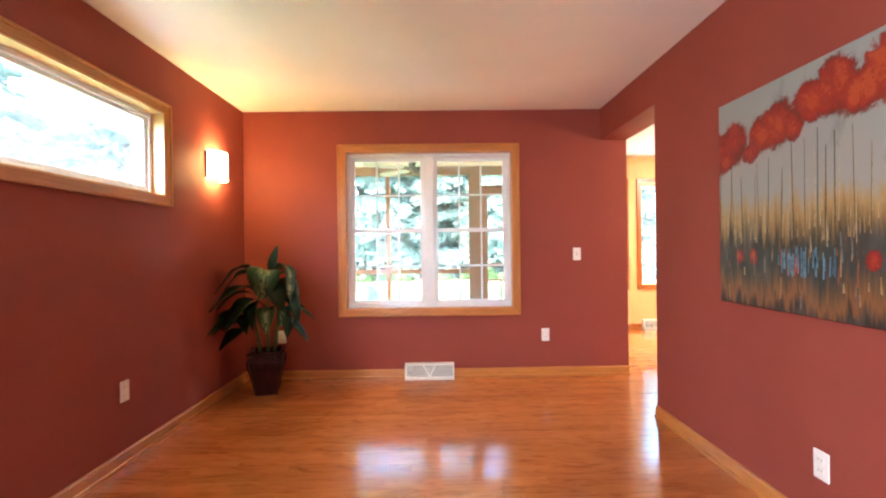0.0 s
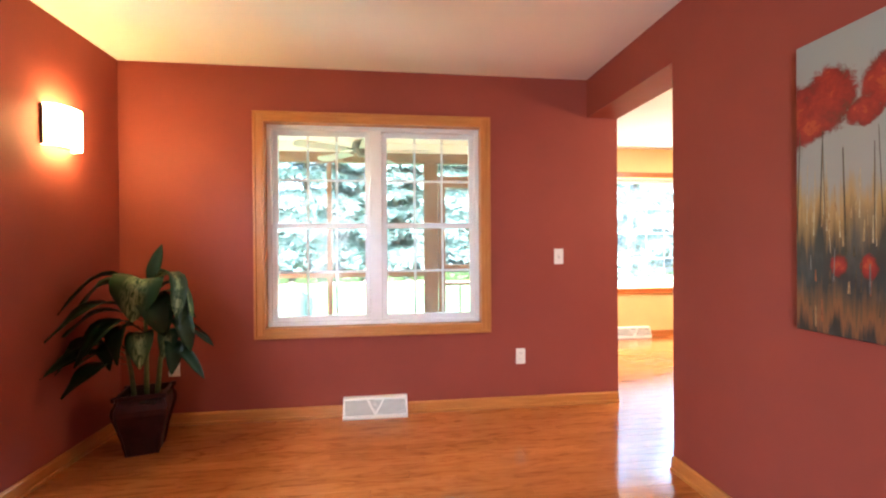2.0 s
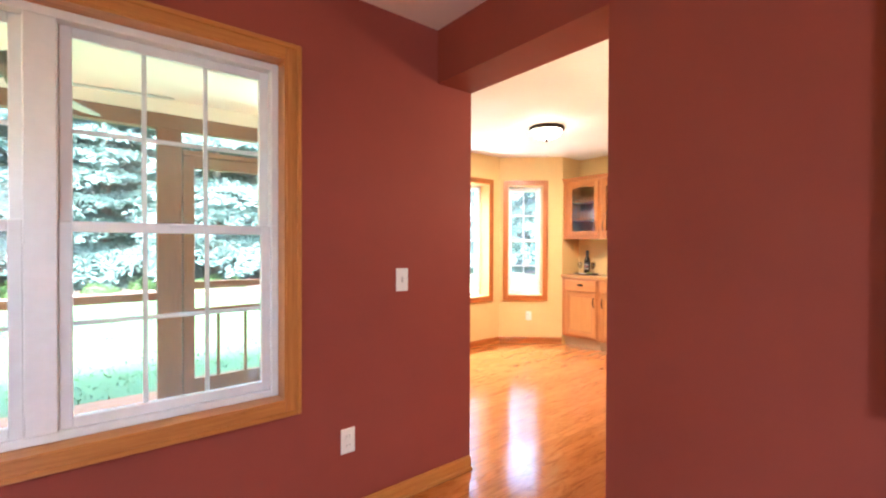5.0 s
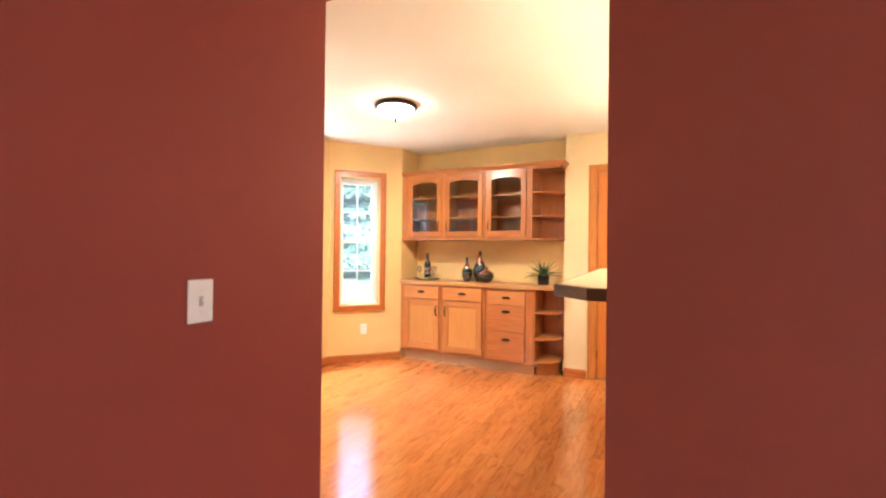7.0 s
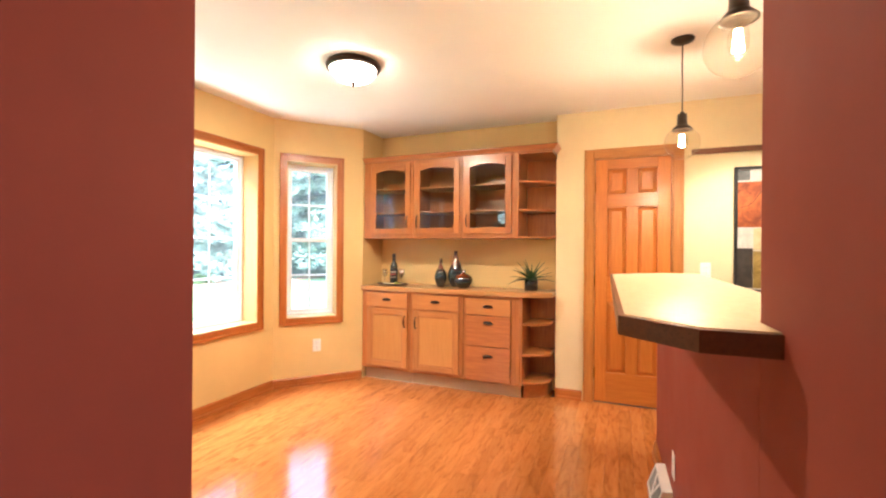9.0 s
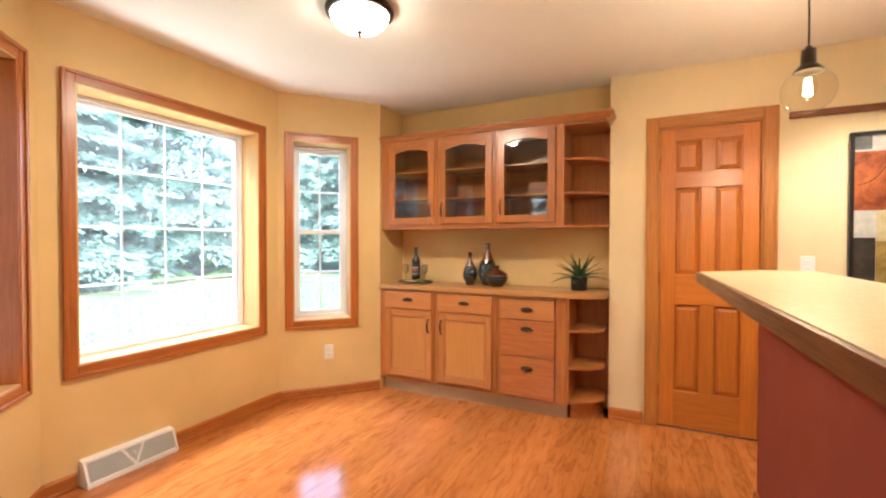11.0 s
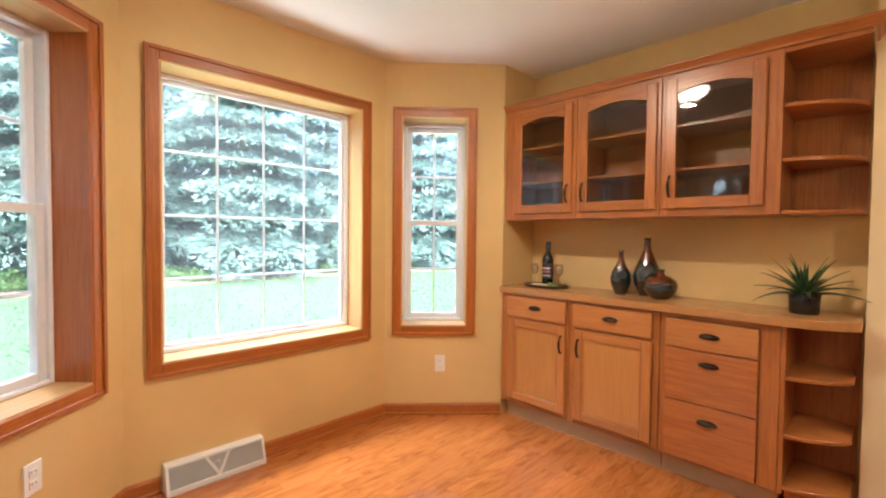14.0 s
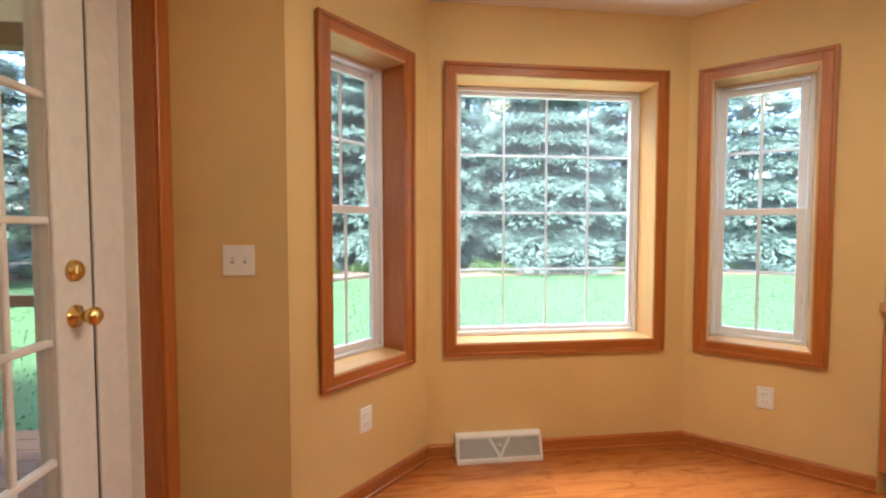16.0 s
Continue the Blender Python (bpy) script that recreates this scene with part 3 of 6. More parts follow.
def outlet(m, label="white double socket plate"):
    o = thing("wall_outlet", m, label, "outlet", "wall outlets")
    part("plate", box(-0.036, 0.036, -0.006, 0, -0.058, 0.058, 0.003), WHITE, o)
    for z in (-0.021, 0.021):
        r = part("receptacle", box(-0.017, 0.017, -0.009, -0.005, z - 0.014, z + 0.014, 0.005), WHITE, o)
        part("slot", boxes([(-0.009, -0.007, -0.0095, -0.0088, z - 0.002, z + 0.007), (0.006, 0.008, -0.0095, -0.0088, z - 0.002, z + 0.006)]), DARK, r)
    part("screw", lathe([(0, 0), (0.003, 0), (0.002, 0.001), (0, 0.0012)], (0, 0, 0), 10), WHITE, o).matrix_basis = pose(0, -0.0062, 0, 90)
    return o


def switch(m, gangs, label):
    o = thing("light_switch", m, label, "light switch", "light switches")
    w = 0.036 + 0.023 * (gangs - 1)
    part("plate", box(-w, w, -0.006, 0, -0.058, 0.058, 0.003), WHITE, o)
    for g in range(gangs):
        x = (g - (gangs - 1) / 2) * 0.046
        part("toggle_slot", box(x - 0.006, x + 0.006, -0.0068, -0.0055, -0.013, 0.013), plain_grey, o)
        bm = box(x - 0.004, x + 0.004, -0.019, -0.005, 0.001, 0.009, 0.0015)
        part("toggle", bm, WHITE, o)
        for z in (-0.030, 0.030):
            part("screw", lathe([(0, 0), (0.003, 0), (0.002, 0.001), (0, 0.0012)], (0, 0, 0), 10), WHITE, o).matrix_basis = pose(x, -0.0062, z, 90)
    return o


plain_grey = plain("shadow_grey_plastic", (0.45, 0.44, 0.42), 0.5)
switch(plate_pose("n", 1.930, 1.112), 1, "white single toggle switch on a burgundy wall")
outlet(plate_pose("n", 1.632, 0.376), "white double socket plate on a burgundy wall")
outlet(plate_pose("n", -0.772, 0.387), "white double socket plate behind a potted plant")
outlet(plate_pose("w", 3.635, 0.405), "white double socket plate low on a burgundy wall")
outlet(plate_pose("e", 2.885, 0.305), "white double socket plate under a painting")
switch(pose(2.63, 6.752, 1.13), 2, "white double toggle switch on a straw coloured wall")
lw = Vector(BAY[2]) - Vector(BAY[1])
outlet(on_wall(BAY[1], BAY[2], (0.385, 0.385), 0.375), "white double socket plate under the bay window")
outlet(on_wall(BAY[3], BAY[4], (0.385, 0.385), 0.36), "white double socket plate beside the cabinets")
outlet(pose(5.69, 3.835, 1.125, 0, 0, -90), "white wall plate with a jack beside the picture")
pw = Vector((2.907, 4.172)) - Vector((4.86, 4.222))
outlet(pose(4.10, 4.202, 0.28, 0, 0, math.degrees(math.atan2(pw.y, pw.x))), "white double socket plate under the bar")


def register(m, w, label):
    """A sloping baseboard air register with a V-shaped damper bar. y points into the wall."""
    o = thing("floor_register", m, label, "air vent", "baseboard registers")
    part("body", prism([(-0.001, 0), (-0.085, 0), (-0.085, 0.012), (-0.040, 0.132), (-0.001, 0.138)], "x", -w / 2, w / 2, 0.002), WHITE, o)
    tilt = Matrix.Translation((0, -0.0825, 0.014)) @ Matrix.Rotation(-math.atan2(0.045, 0.120), 4, 'X')
    f = 0.014
    bm = ring(-w / 2, w / 2, 0.0, 0.126, f, -0.007, 0.002, 0.002)
    bm.transform(tilt)
    part("front_frame", bm, WHITE, o)
    bm = box(-w / 2 + f, w / 2 - f, -0.001, 0.004, f, 0.126 - f)
    bm.transform(tilt)
    part("grille_backing", bm, DARK, o)
    k = 0
    n = 17
    for k in range(n):
        z = f + 0.003 + (0.126 - 2 * f - 0.006) * k / (n - 1)
        bm = box(-w / 2 + f, w / 2 - f, -0.0035, -0.001, z - 0.0016, z + 0.0016)
        bm.transform(tilt)
        part("louvre", bm, GRILLE, o)
    bm = prism([(-0.062, 0.112), (-0.046, 0.112), (0.0, 0.030), (0.046, 0.112), (0.062, 0.112), (0.008, 0.014), (-0.008, 0.014)], "y", -0.007, -0.003)
    bm.transform(tilt)
    part("damper_bar", bm, WHITE, o)
    bm = box(-0.004, 0.004, -0.014, -0.004, 0.070, 0.088, 0.001)
    bm.transform(tilt)
    part("damper_lever", bm, WHITE, o)
    return o


register(pose(0.567, NY, 0), 0.445, "white baseboard register under the twin window")
register(pose(3.78, 7.335, 0), 0.47, "white baseboard register under the picture window")
register(pose(4.28, 4.206, 0, 0, 0, math.degrees(math.atan2(pw.y, pw.x))), 0.30, "white baseboard register at the foot of the bar wall")

# lamps --------------------------------------------------------------------
sc = thing("wall_sconce", (WX, 4.63, 1.73), "lit square wall sconce with a glowing curved shade", "wall lamp")
arc = [(WX + 0.001 + 0.096 * max(math.cos(a), 0.0) ** 0.6, 4.63 + 0.108 * math.sin(a)) for a in np.linspace(-1.5707, 1.5707, 17)]
inner = [(WX + 0.001 + 0.091 * max(math.cos(a), 0.0) ** 0.6, 4.63 + 0.103 * math.sin(a)) for a in np.linspace(1.5707, -1.5707, 17)]
part("back_plate", box(WX, WX + 0.012, 4.535, 4.725, 1.745, 1.940, 0.003), BRONZE, sc)
part("shade", prism(arc + inner, "z", 1.735, 1.950), SHADE, sc, "glowing frosted glass shade")
for y in (4.5145, 4.7395):
    part("side_bar", box(WX + 0.0005, WX + 0.016, y, y + 0.005, 1.738, 1.947, 0.001), BRONZE, sc, "dark bronze side bar")
part("lamp_holder", lathe([(0, 0), (0.016, 0), (0.016, 0.05), (0, 0.05)], (WX + 0.04, 4.63, 1.775), 16), BRONZE, sc)
part("bracket", box(WX + 0.010, WX + 0.04, 4.622, 4.638, 1.785, 1.800), BRONZE, sc)
lamp("sconce_bulb", 'POINT', 0.42, (1.0, 0.58, 0.20), pose(WX + 0.045, 4.63, 1.85), radius=0.025)

cl = thing("ceiling_lamp", (4.17, 6.02, H), "lit flush ceiling lamp with a bronze rim and frosted bowl", "ceiling lamp")
part("rim", lathe([(0, 0), (0.165, 0), (0.172, -0.012), (0.168, -0.030), (0.150, -0.040), (0.146, -0.036), (0.146, -0.006), (0, -0.006)], (4.17, 6.02, H), 40), BRONZE, cl, "dark bronze rim", True)
part("bowl", lathe([(0.145, -0.034), (0.138, -0.060), (0.112, -0.086), (0.070, -0.104), (0.028, -0.111), (0, -0.112)], (4.17, 6.02, H), 40), BOWL, cl, "glowing frosted glass bowl", True)
part("finial", lathe([(0, -0.146), (0.005, -0.142), (0.010, -0.134), (0.008, -0.126), (0.018, -0.118), (0.014, -0.111), (0, -0.110)], (4.17, 6.02, H), 16), BRONZE, cl, "", True)
lamp("ceiling_lamp_light", 'AREA', 2.0, (1.0, 0.83, 0.62), pose(4.17, 6.02, H - 0.150), disk=0.10)


def pendant(x, y):
    o = thing("pendant_lamp", (x, y, H), "clear glass globe pendant with a lit filament bulb", "pendant lamp", "pendants over the bar")
    part("canopy", lathe([(0, 0), (0.060, 0), (0.058, -0.010), (0.030, -0.024), (0.006, -0.028), (0, -0.028)], (x, y, H), 24), BRONZE, o, "", True)
    top = 2.03
    part("cord", tube([(x, y, H - 0.02), (x + 0.003, y + 0.002, 2.30), (x - 0.002, y, 2.16), (x, y, top)], 0.0035, 6), DARK, o)
    part("socket", lathe([(0, 0.012), (0.010, 0.010), (0.013, 0.0), (0.024, -0.004), (0.026, -0.060), (0.030, -0.064), (0.050, -0.085), (0.052, -0.092), (0.040, -0.090), (0.0, -0.080)], (x, y, top), 24), BRONZE, o, "", True)
    prof = [(0.046, 0.076)] + [(0.090 * math.sin(a), 0.090 * math.cos(a)) for a in np.linspace(0.60, math.pi, 18)]
    prof[-1] = (0, -0.090)
    part("globe", lathe(prof, (x, y, 1.868), 28), GLOBE, o, "clear glass globe", True).visible_shadow = False
    b = part("bulb", lathe([(0.012, 0.076), (0.014, 0.060), (0.026, 0.036), (0.029, 0.010), (0.024, -0.016), (0.012, -0.030), (0, -0.034)], (x, y, 1.868), 18), GLOBE, o, "clear bulb", True)
    b.visible_shadow = False
    for k in range(5):
        a = 2 * math.pi * k / 5
        part("filament", tube([(x + 0.006 * math.cos(a), y + 0.006 * math.sin(a), 1.912), (x + 0.012 * math.cos(a), y + 0.012 * math.sin(a), 1.850)], 0.0042, 6), FILAMENT, o)
    lamp("pendant_light", 'POINT', 1.05, WARM, pose(x, y, 1.80), radius=0.03)
    return o


pendant(4.55, 4.13)
pendant(3.31, 4.13)

can = thing("recessed_lamp", (5.06, 3.54, H), "lit round recessed downlight in the ceiling", "recessed lamp")
part("trim_ring", lathe([(0.070, 0), (0.095, 0), (0.094, -0.006), (0.072, -0.004), (0.070, 0)], (5.06, 3.54, H), 32), WHITE, can, "", True)
part("lens", lathe([(0, -0.002), (0.071, -0.002), (0.071, -0.001)], (5.06, 3.54, H), 32), CANLIGHT, can, "glowing lens")
lamp("recessed_light", 'SPOT', 7.5, (1.0, 0.90, 0.76), pose(5.06, 3.54, H - 0.02), radius=0.06, spot=radians(118))

# cabinets in the recess ---------------------------------------------------
BACK = 5.857
UF, BF = 5.500, 5.480    # fronts of wall and base units
UTOP, UBOT = 2.105, 1.368


def curved(r, y1, cut=4.972, back=BACK, front=BF):
    """Outline of a shelf whose front sweeps round to the wall."""
    pts = [(back, y1), (front, y1)]
    rx = back - front
    for k in range(1, 15):
        a = math.pi / 2 * k / 14
        x, y = back - rx * math.cos(a), y1 - r * math.sin(a)
        if y < cut:
            a = math.asin((y1 - cut) / r)
            pts.append((back - rx * math.cos(a), cut))
            pts.append((back, cut))
            return pts
        pts.append((x, y))
    return pts


def cup_pull(y, z, x, parent):
    """An oval bin pull, hollow below."""
    bm = bmesh.new()
    bmesh.ops.create_uvsphere(bm, u_segments=20, v_segments=10, radius=1.0)
    for v_ in bm.verts:
        flat = 0.55 if v_.co.z < 0 else 1.0
        v_.co = (x - max(-v_.co.x, 0.0) * 0.022, y + v_.co.y * 0.046, z + v_.co.z * 0.019 * flat)
    part("pull", bm, BRONZE, parent, "dark bronze cup pull", True)


def bow_pull(y, z, x, parent):
    pts = [(x, y, z - 0.052), (x - 0.014, y, z - 0.048), (x - 0.024, y, z - 0.020), (x - 0.026, y, z), (x - 0.024, y, z + 0.020), (x - 0.014, y, z + 0.048), (x, y, z + 0.052)]
    part("handle", tube(pts, [0.007, 0.006, 0.006, 0.0075, 0.006, 0.006, 0.007], 8), BRONZE, parent, "dark bronze bow handle", True)


def drawer(o, y0, y1, z0, z1, x, pull=None, grain=CABY):
    d = part("drawer_front", box(x - 0.019, x, y0, y1, z0, z1, 0.005, 2), grain, o)
    cup_pull((y0 + y1) / 2, pull or (z0 + z1) / 2, x - 0.019, d)


def framed_door(o, y0, y1, z0, z1, x, hand):
    """A flat-panel cabinet door with a moulded frame."""
    w = 0.052
    d = part("door", box(x - 0.009, x - 0.003, y0 + w - 0.002, y1 - w + 0.002, z0 + w - 0.002, z1 - w + 0.002), MAPZ, o, "pale oak panel door")
    for a, b in ((y0, y0 + w), (y1 - w, y1)):
        part("door_stile", box(x - 0.019, x, a, b, z0, z1, 0.004), PALEZ, d)
    for a, b in ((z0, z0 + w), (z1 - w, z1)):
        part("door_rail", box(x - 0.019, x - 0.001, y0 + w, y1 - w, a, b, 0.004), PALEY, d)
    m = 0.011
    for a, b, c, e, mt in ((y0 + w, y0 + w + m, z0 + w, z1 - w, PALEZ), (y1 - w - m, y1 - w, z0 + w, z1 - w, PALEZ), (y0 + w + m, y1 - w - m, z0 + w, z0 + w + m, PALEY), (y0 + w + m, y1 - w - m, z1 - w - m, z1 - w, PALEY)):
        part("panel_bead", box(x - 0.015, x - 0.0095, a, b, c, e, 0.004), mt, d)
    bow_pull(y0 + 0.026 if hand < 0 else y1 - 0.026, z1 - 0.115, x - 0.019, d)


def base_box(name, y0, y1, label):
    o = thing(name, (5.65, (y0 + y1) / 2, 0), label, "cabinet", "hutch cabinets")
    e = 0.0015
    part("carcass", boxes([(BF + 0.02, BACK, y0 + e, y0 + 0.016, 0.115, 0.868), (BF + 0.02, BACK, y1 - 0.016, y1 - e, 0.115, 0.868), (BF + 0.02, BACK, y0 + 0.016, y1 - 0.016, 0.115, 0.131),
                           (BACK - 0.008, BACK, y0 + 0.016, y1 - 0.016, 0.131, 0.868)]), CABZ, o)
    part("toe_kick", box(BF + 0.065, BF + 0.080, y0 + e, y1 - e, 0, 0.1145), KICK, o, "tan toe kick")
    return o


def face(o, y0, y1, rails, x, z0, z1, sl=0.03, sr=0.03):
    e = 0.001
    for a, b in ((y0 + e, y0 + sr), (y1 - sl, y1 - e)):
        part("face_stile", box(x, x + 0.02, a, b, z0, z1, 0.001), CABZ, o)
    for a, b in rails:
        part("face_rail", box(x + 0.0005, x + 0.0195, y0 + sr, y1 - sl, a, b, 0.001), CABY, o)


c1 = base_box("base_cabinet", 6.258, 6.778, "oak base cabinet with one drawer and one door")
face(c1, 6.258, 6.778, ((0.115, 0.150), (0.694, 0.722), (0.845, 0.868)), BF, 0.115, 0.868, 0.062, 0.030)
drawer(c1, 6.280, 6.722, 0.716, 0.850, BF, None, PALEY)
framed_door(c1, 6.280, 6.712, 0.148, 0.700, BF, -1)
c2 = base_box("base_cabinet", 5.732, 6.256, "oak base cabinet with one drawer and one door")
face(c2, 5.732, 6.256, ((0.115, 0.150), (0.694, 0.722), (0.845, 0.868)), BF, 0.115, 0.868, 0.030, 0.034)
drawer(c2, 5.768, 6.228, 0.716, 0.850, BF, None, PALEY)
framed_door(c2, 5.768, 6.216, 0.148, 0.700, BF, 1)
c3 = base_box("drawer_cabinet", 5.222, 5.730, "oak drawer cabinet with three drawers")
face(c3, 5.222, 5.730, ((0.115, 0.135), (0.419, 0.434), (0.690, 0.706), (0.845, 0.868)), BF, 0.115, 0.868, 0.034, 0.076)
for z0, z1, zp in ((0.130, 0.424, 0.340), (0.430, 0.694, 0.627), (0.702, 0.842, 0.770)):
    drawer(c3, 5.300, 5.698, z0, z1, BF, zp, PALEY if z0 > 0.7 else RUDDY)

# rounded open end of the base
eb = thing("end_shelf_unit", (5.65, 5.1, 0), "open oak end unit with rounded shelves", "shelf", "hutch cabinets")
part("side_panel", box(BF, BACK - 0.006, 5.204, 5.220, 0.115, 0.868), CABZ, eb)
part("back_panel", box(BACK - 0.006, BACK, 4.972, 5.220, 0.115, 0.868), CABZ, eb)
for z in (0.645, 0.384, 0.150):
    part("shelf", prism(curved(0.285, 5.203, 4.985, BACK - 0.007, BF + 0.006), "z", z - 0.018, z, 0.003), CABY, eb)
part("plinth", prism(curved(0.20, 5.203, 4.995, BACK - 0.007, BF + 0.075), "z", 0, 0.1315), CABY, eb)

ct = thing("worktop", (5.65, 5.9, 0.87), "long oak-look worktop with one rounded end", "worktop")
pts = curved(0.37, 5.222, 4.966, BACK, BF - 0.030)
pts = [(BACK, 6.780), (BF - 0.030, 6.780)] + pts[1:]
part("top", prism(pts, "z", 0.8695, 0.910, 0.003), COUNTER, ct)

# wall units


def arch_door(o, y0, y1, z0, z1, x, hand):
    """A glazed door whose upper rail is cut to an arch."""
    w = 0.055
    d = part("door", box(x - 0.010, x - 0.007, y0 + w - 0.002, y1 - w + 0.002, z0 + w - 0.002, z1 - w + 0.002), CABGLASS, o, "glazed oak door with an arched top")
    d.visible_shadow = False
    for a, b in ((y0, y0 + w), (y1 - w, y1)):
        part("door_stile", box(x - 0.019, x, a, b, z0, z1, 0.004), CABZ, d)
    part("door_rail", box(x - 0.018, x - 0.001, y0 + w, y1 - w, z0, z0 + w, 0.003), CABY, d)
    a, b = y0 + w, y1 - w
    n = 12
    lower = [(a + (b - a) * k / n, z1 - w - 0.045 + 0.045 * math.sin(math.pi * (0.12 + 0.76 * k / n)) / 1.0) for k in range(n + 1)]
    part("arched_rail", prism([(a, z1), *lower, (b, z1)], "x", x - 0.018, x - 0.001), CABY, d)
    bow_pull(y0 + 0.028 if hand < 0 else y1 - 0.028, z0 + 0.115, x - 0.019, d)


def wall_box(y0, y1, sl, sr):
    o = thing("wall_cabinet", (5.65, (y0 + y1) / 2, UBOT), "oak wall cabinet with an arched glass door and empty shelves", "cabinet", "hutch cabinets")
    e = 0.0015
    part("carcass", boxes([(UF + 0.02, BACK, y0 + e, y0 + 0.016, UBOT, UTOP), (UF + 0.02, BACK, y1 - 0.016, y1 - e, UBOT, UTOP), (UF + 0.02, BACK, y0 + 0.016, y1 - 0.016, UBOT, UBOT + 0.016),
                           (UF + 0.02, BACK, y0 + 0.016, y1 - 0.016, UTOP - 0.016, UTOP), (BACK - 0.008, BACK, y0 + 0.016, y1 - 0.016, UBOT + 0.016, UTOP - 0.016)]), CABZ, o)
    face(o, y0, y1, ((UBOT, UBOT + 0.045), (UTOP - 0.04, UTOP)), UF, UBOT, UTOP, sl, sr)
    for z in (1.625, 1.855):
        part("shelf", box(UF + 0.05, BACK - 0.009, y0 + 0.0165, y1 - 0.0165, z - 0.016, z, 0.002), CABY, o)
    return o


u1 = wall_box(6.245, 6.778, 0.088, 0.030)
arch_door(u1, 6.268, 6.692, 1.408, 2.078, UF, -1)
u2 = wall_box(5.758, 6.243, 0.030, 0.030)
arch_door(u2, 5.776, 6.222, 1.408, 2.078, UF, 1)
u3 = wall_box(5.245, 5.756, 0.034, 0.066)
arch_door(u3, 5.304, 5.734, 1.408, 2.078, UF, 1)
eu = thing("end_wall_shelf", (5.65, 5.1, UBOT), "open oak wall shelves with rounded fronts", "shelf", "hutch cabinets")
part("back_panel", box(BACK - 0.006, BACK, 4.970, 5.243, UBOT, UTOP), CABZ, eu)
part("top_panel", box(UF + 0.004, BACK - 0.007, 4.966, 5.243, UTOP - 0.020, UTOP), CABY, eu)
for z in (1.386, 1.620, 1.862):
    part("shelf", prism(curved(0.29, 5.243, 4.972, BACK - 0.007, UF + 0.012), "z", z - 0.017, z, 0.003), CABY, eu)
cm = thing("crown_moulding", (5.65, 5.9, UTOP), "oak crown moulding along the top of the cabinets", "moulding")
prof = [(0.0, 0), (-0.010, 0.002), (-0.012, 0.012), (-0.018, 0.019), (-0.030, 0.032), (-0.037, 0.035), (-0.037, 0.044), (0.0, 0.044)]
bm = bmesh.new()
way = [(UF, 6.779), (UF, 4.957), (5.688, 4.957)]
rows_ = [[bm.verts.new((UF + o_, 6.779, UTOP + z_)) for o_, z_ in prof], [bm.verts.new((UF + o_, 4.957 + o_, UTOP + z_)) for o_, z_ in prof],
         [bm.verts.new((5.688, 4.957 + o_, UTOP + z_)) for o_, z_ in prof]]
for a, b in zip(rows_, rows_[1:]):
    for k in range(len(prof)):
        j = (k + 1) % len(prof)
        bm.faces.new((a[k], a[j], b[j], b[k]))
bm.faces.new(rows_[0])
bm.faces.new(rows_[-1])
bmesh.ops.recalc_face_normals(bm, faces=bm.faces[:])
part("moulding", bm, CABY, cm)
part("top_board", prism([(BACK, 6.778), (UF + 0.002, 6.778), (UF + 0.002, 4.966), (BACK, 4.966)], "z", UTOP + 0.0005, UTOP + 0.012), CABY, cm)

# things on the worktop ----------------------------------------------------
CZ = 0.9105
n = Nodes("glazed_pottery")
f = n.noise(n.coords((9, 9, 3)), 2.0, 5, 0.6, 0.8)
sep = n.add("SeparateXYZ")
n.put(sep.inputs[0], n.add("TexCoord").outputs["Generated"])
run = n.math('ADD', sep.outputs[2], n.math('MULTIPLY', n.math('SUBTRACT', f, 0.5), 0.45))
glaze = n.ramp(run, (0.0, (0.045, 0.018, 0.010)), (0.20, (0.014, 0.018, 0.018)), (0.42, (0.016, 0.034, 0.037)), (0.55, (0.040, 0.018, 0.010)), (0.70, (0.15, 0.036, 0.009)), (0.90, (0.07, 0.018, 0.008)), (1.0, (0.025, 0.014, 0.010)))
POTTERY = n.set(Base_Color=glaze, Roughness=0.14, Coat_Weight=0.8, Coat_Roughness=0.05)


def vase(x, y, profile, label):
    o = thing("vase", (x, y, CZ), label, "vase", "vases on the worktop")
    part("body", lathe(profile, (x, y, CZ), 32), POTTERY, o, "", True)
    return o


vase(5.685, 6.035, [(0, 0), (0.032, 0), (0.036, 0.008), (0.056, 0.06), (0.061, 0.095), (0.052, 0.135), (0.028, 0.180), (0.015, 0.215), (0.013, 0.255), (0.017, 0.268), (0.012, 0.266), (0.009, 0.22), (0, 0.20)],
     "small brown glazed bottle vase")
vase(5.735, 5.900, [(0, 0), (0.040, 0), (0.045, 0.008), (0.072, 0.07), (0.078, 0.115), (0.068, 0.165), (0.040, 0.225), (0.020, 0.275), (0.016, 0.325), (0.020, 0.343), (0.014, 0.340), (0.011, 0.28), (0, 0.25)],
     "tall brown and teal glazed bottle vase")
vase(5.655, 5.795, [(0, 0), (0.045, 0), (0.052, 0.006), (0.083, 0.045), (0.090, 0.075), (0.080, 0.105), (0.045, 0.128), (0.021, 0.136), (0.018, 0.152), (0.024, 0.166), (0.018, 0.164), (0.013, 0.14), (0, 0.12)],
     "squat round dark glazed vase")

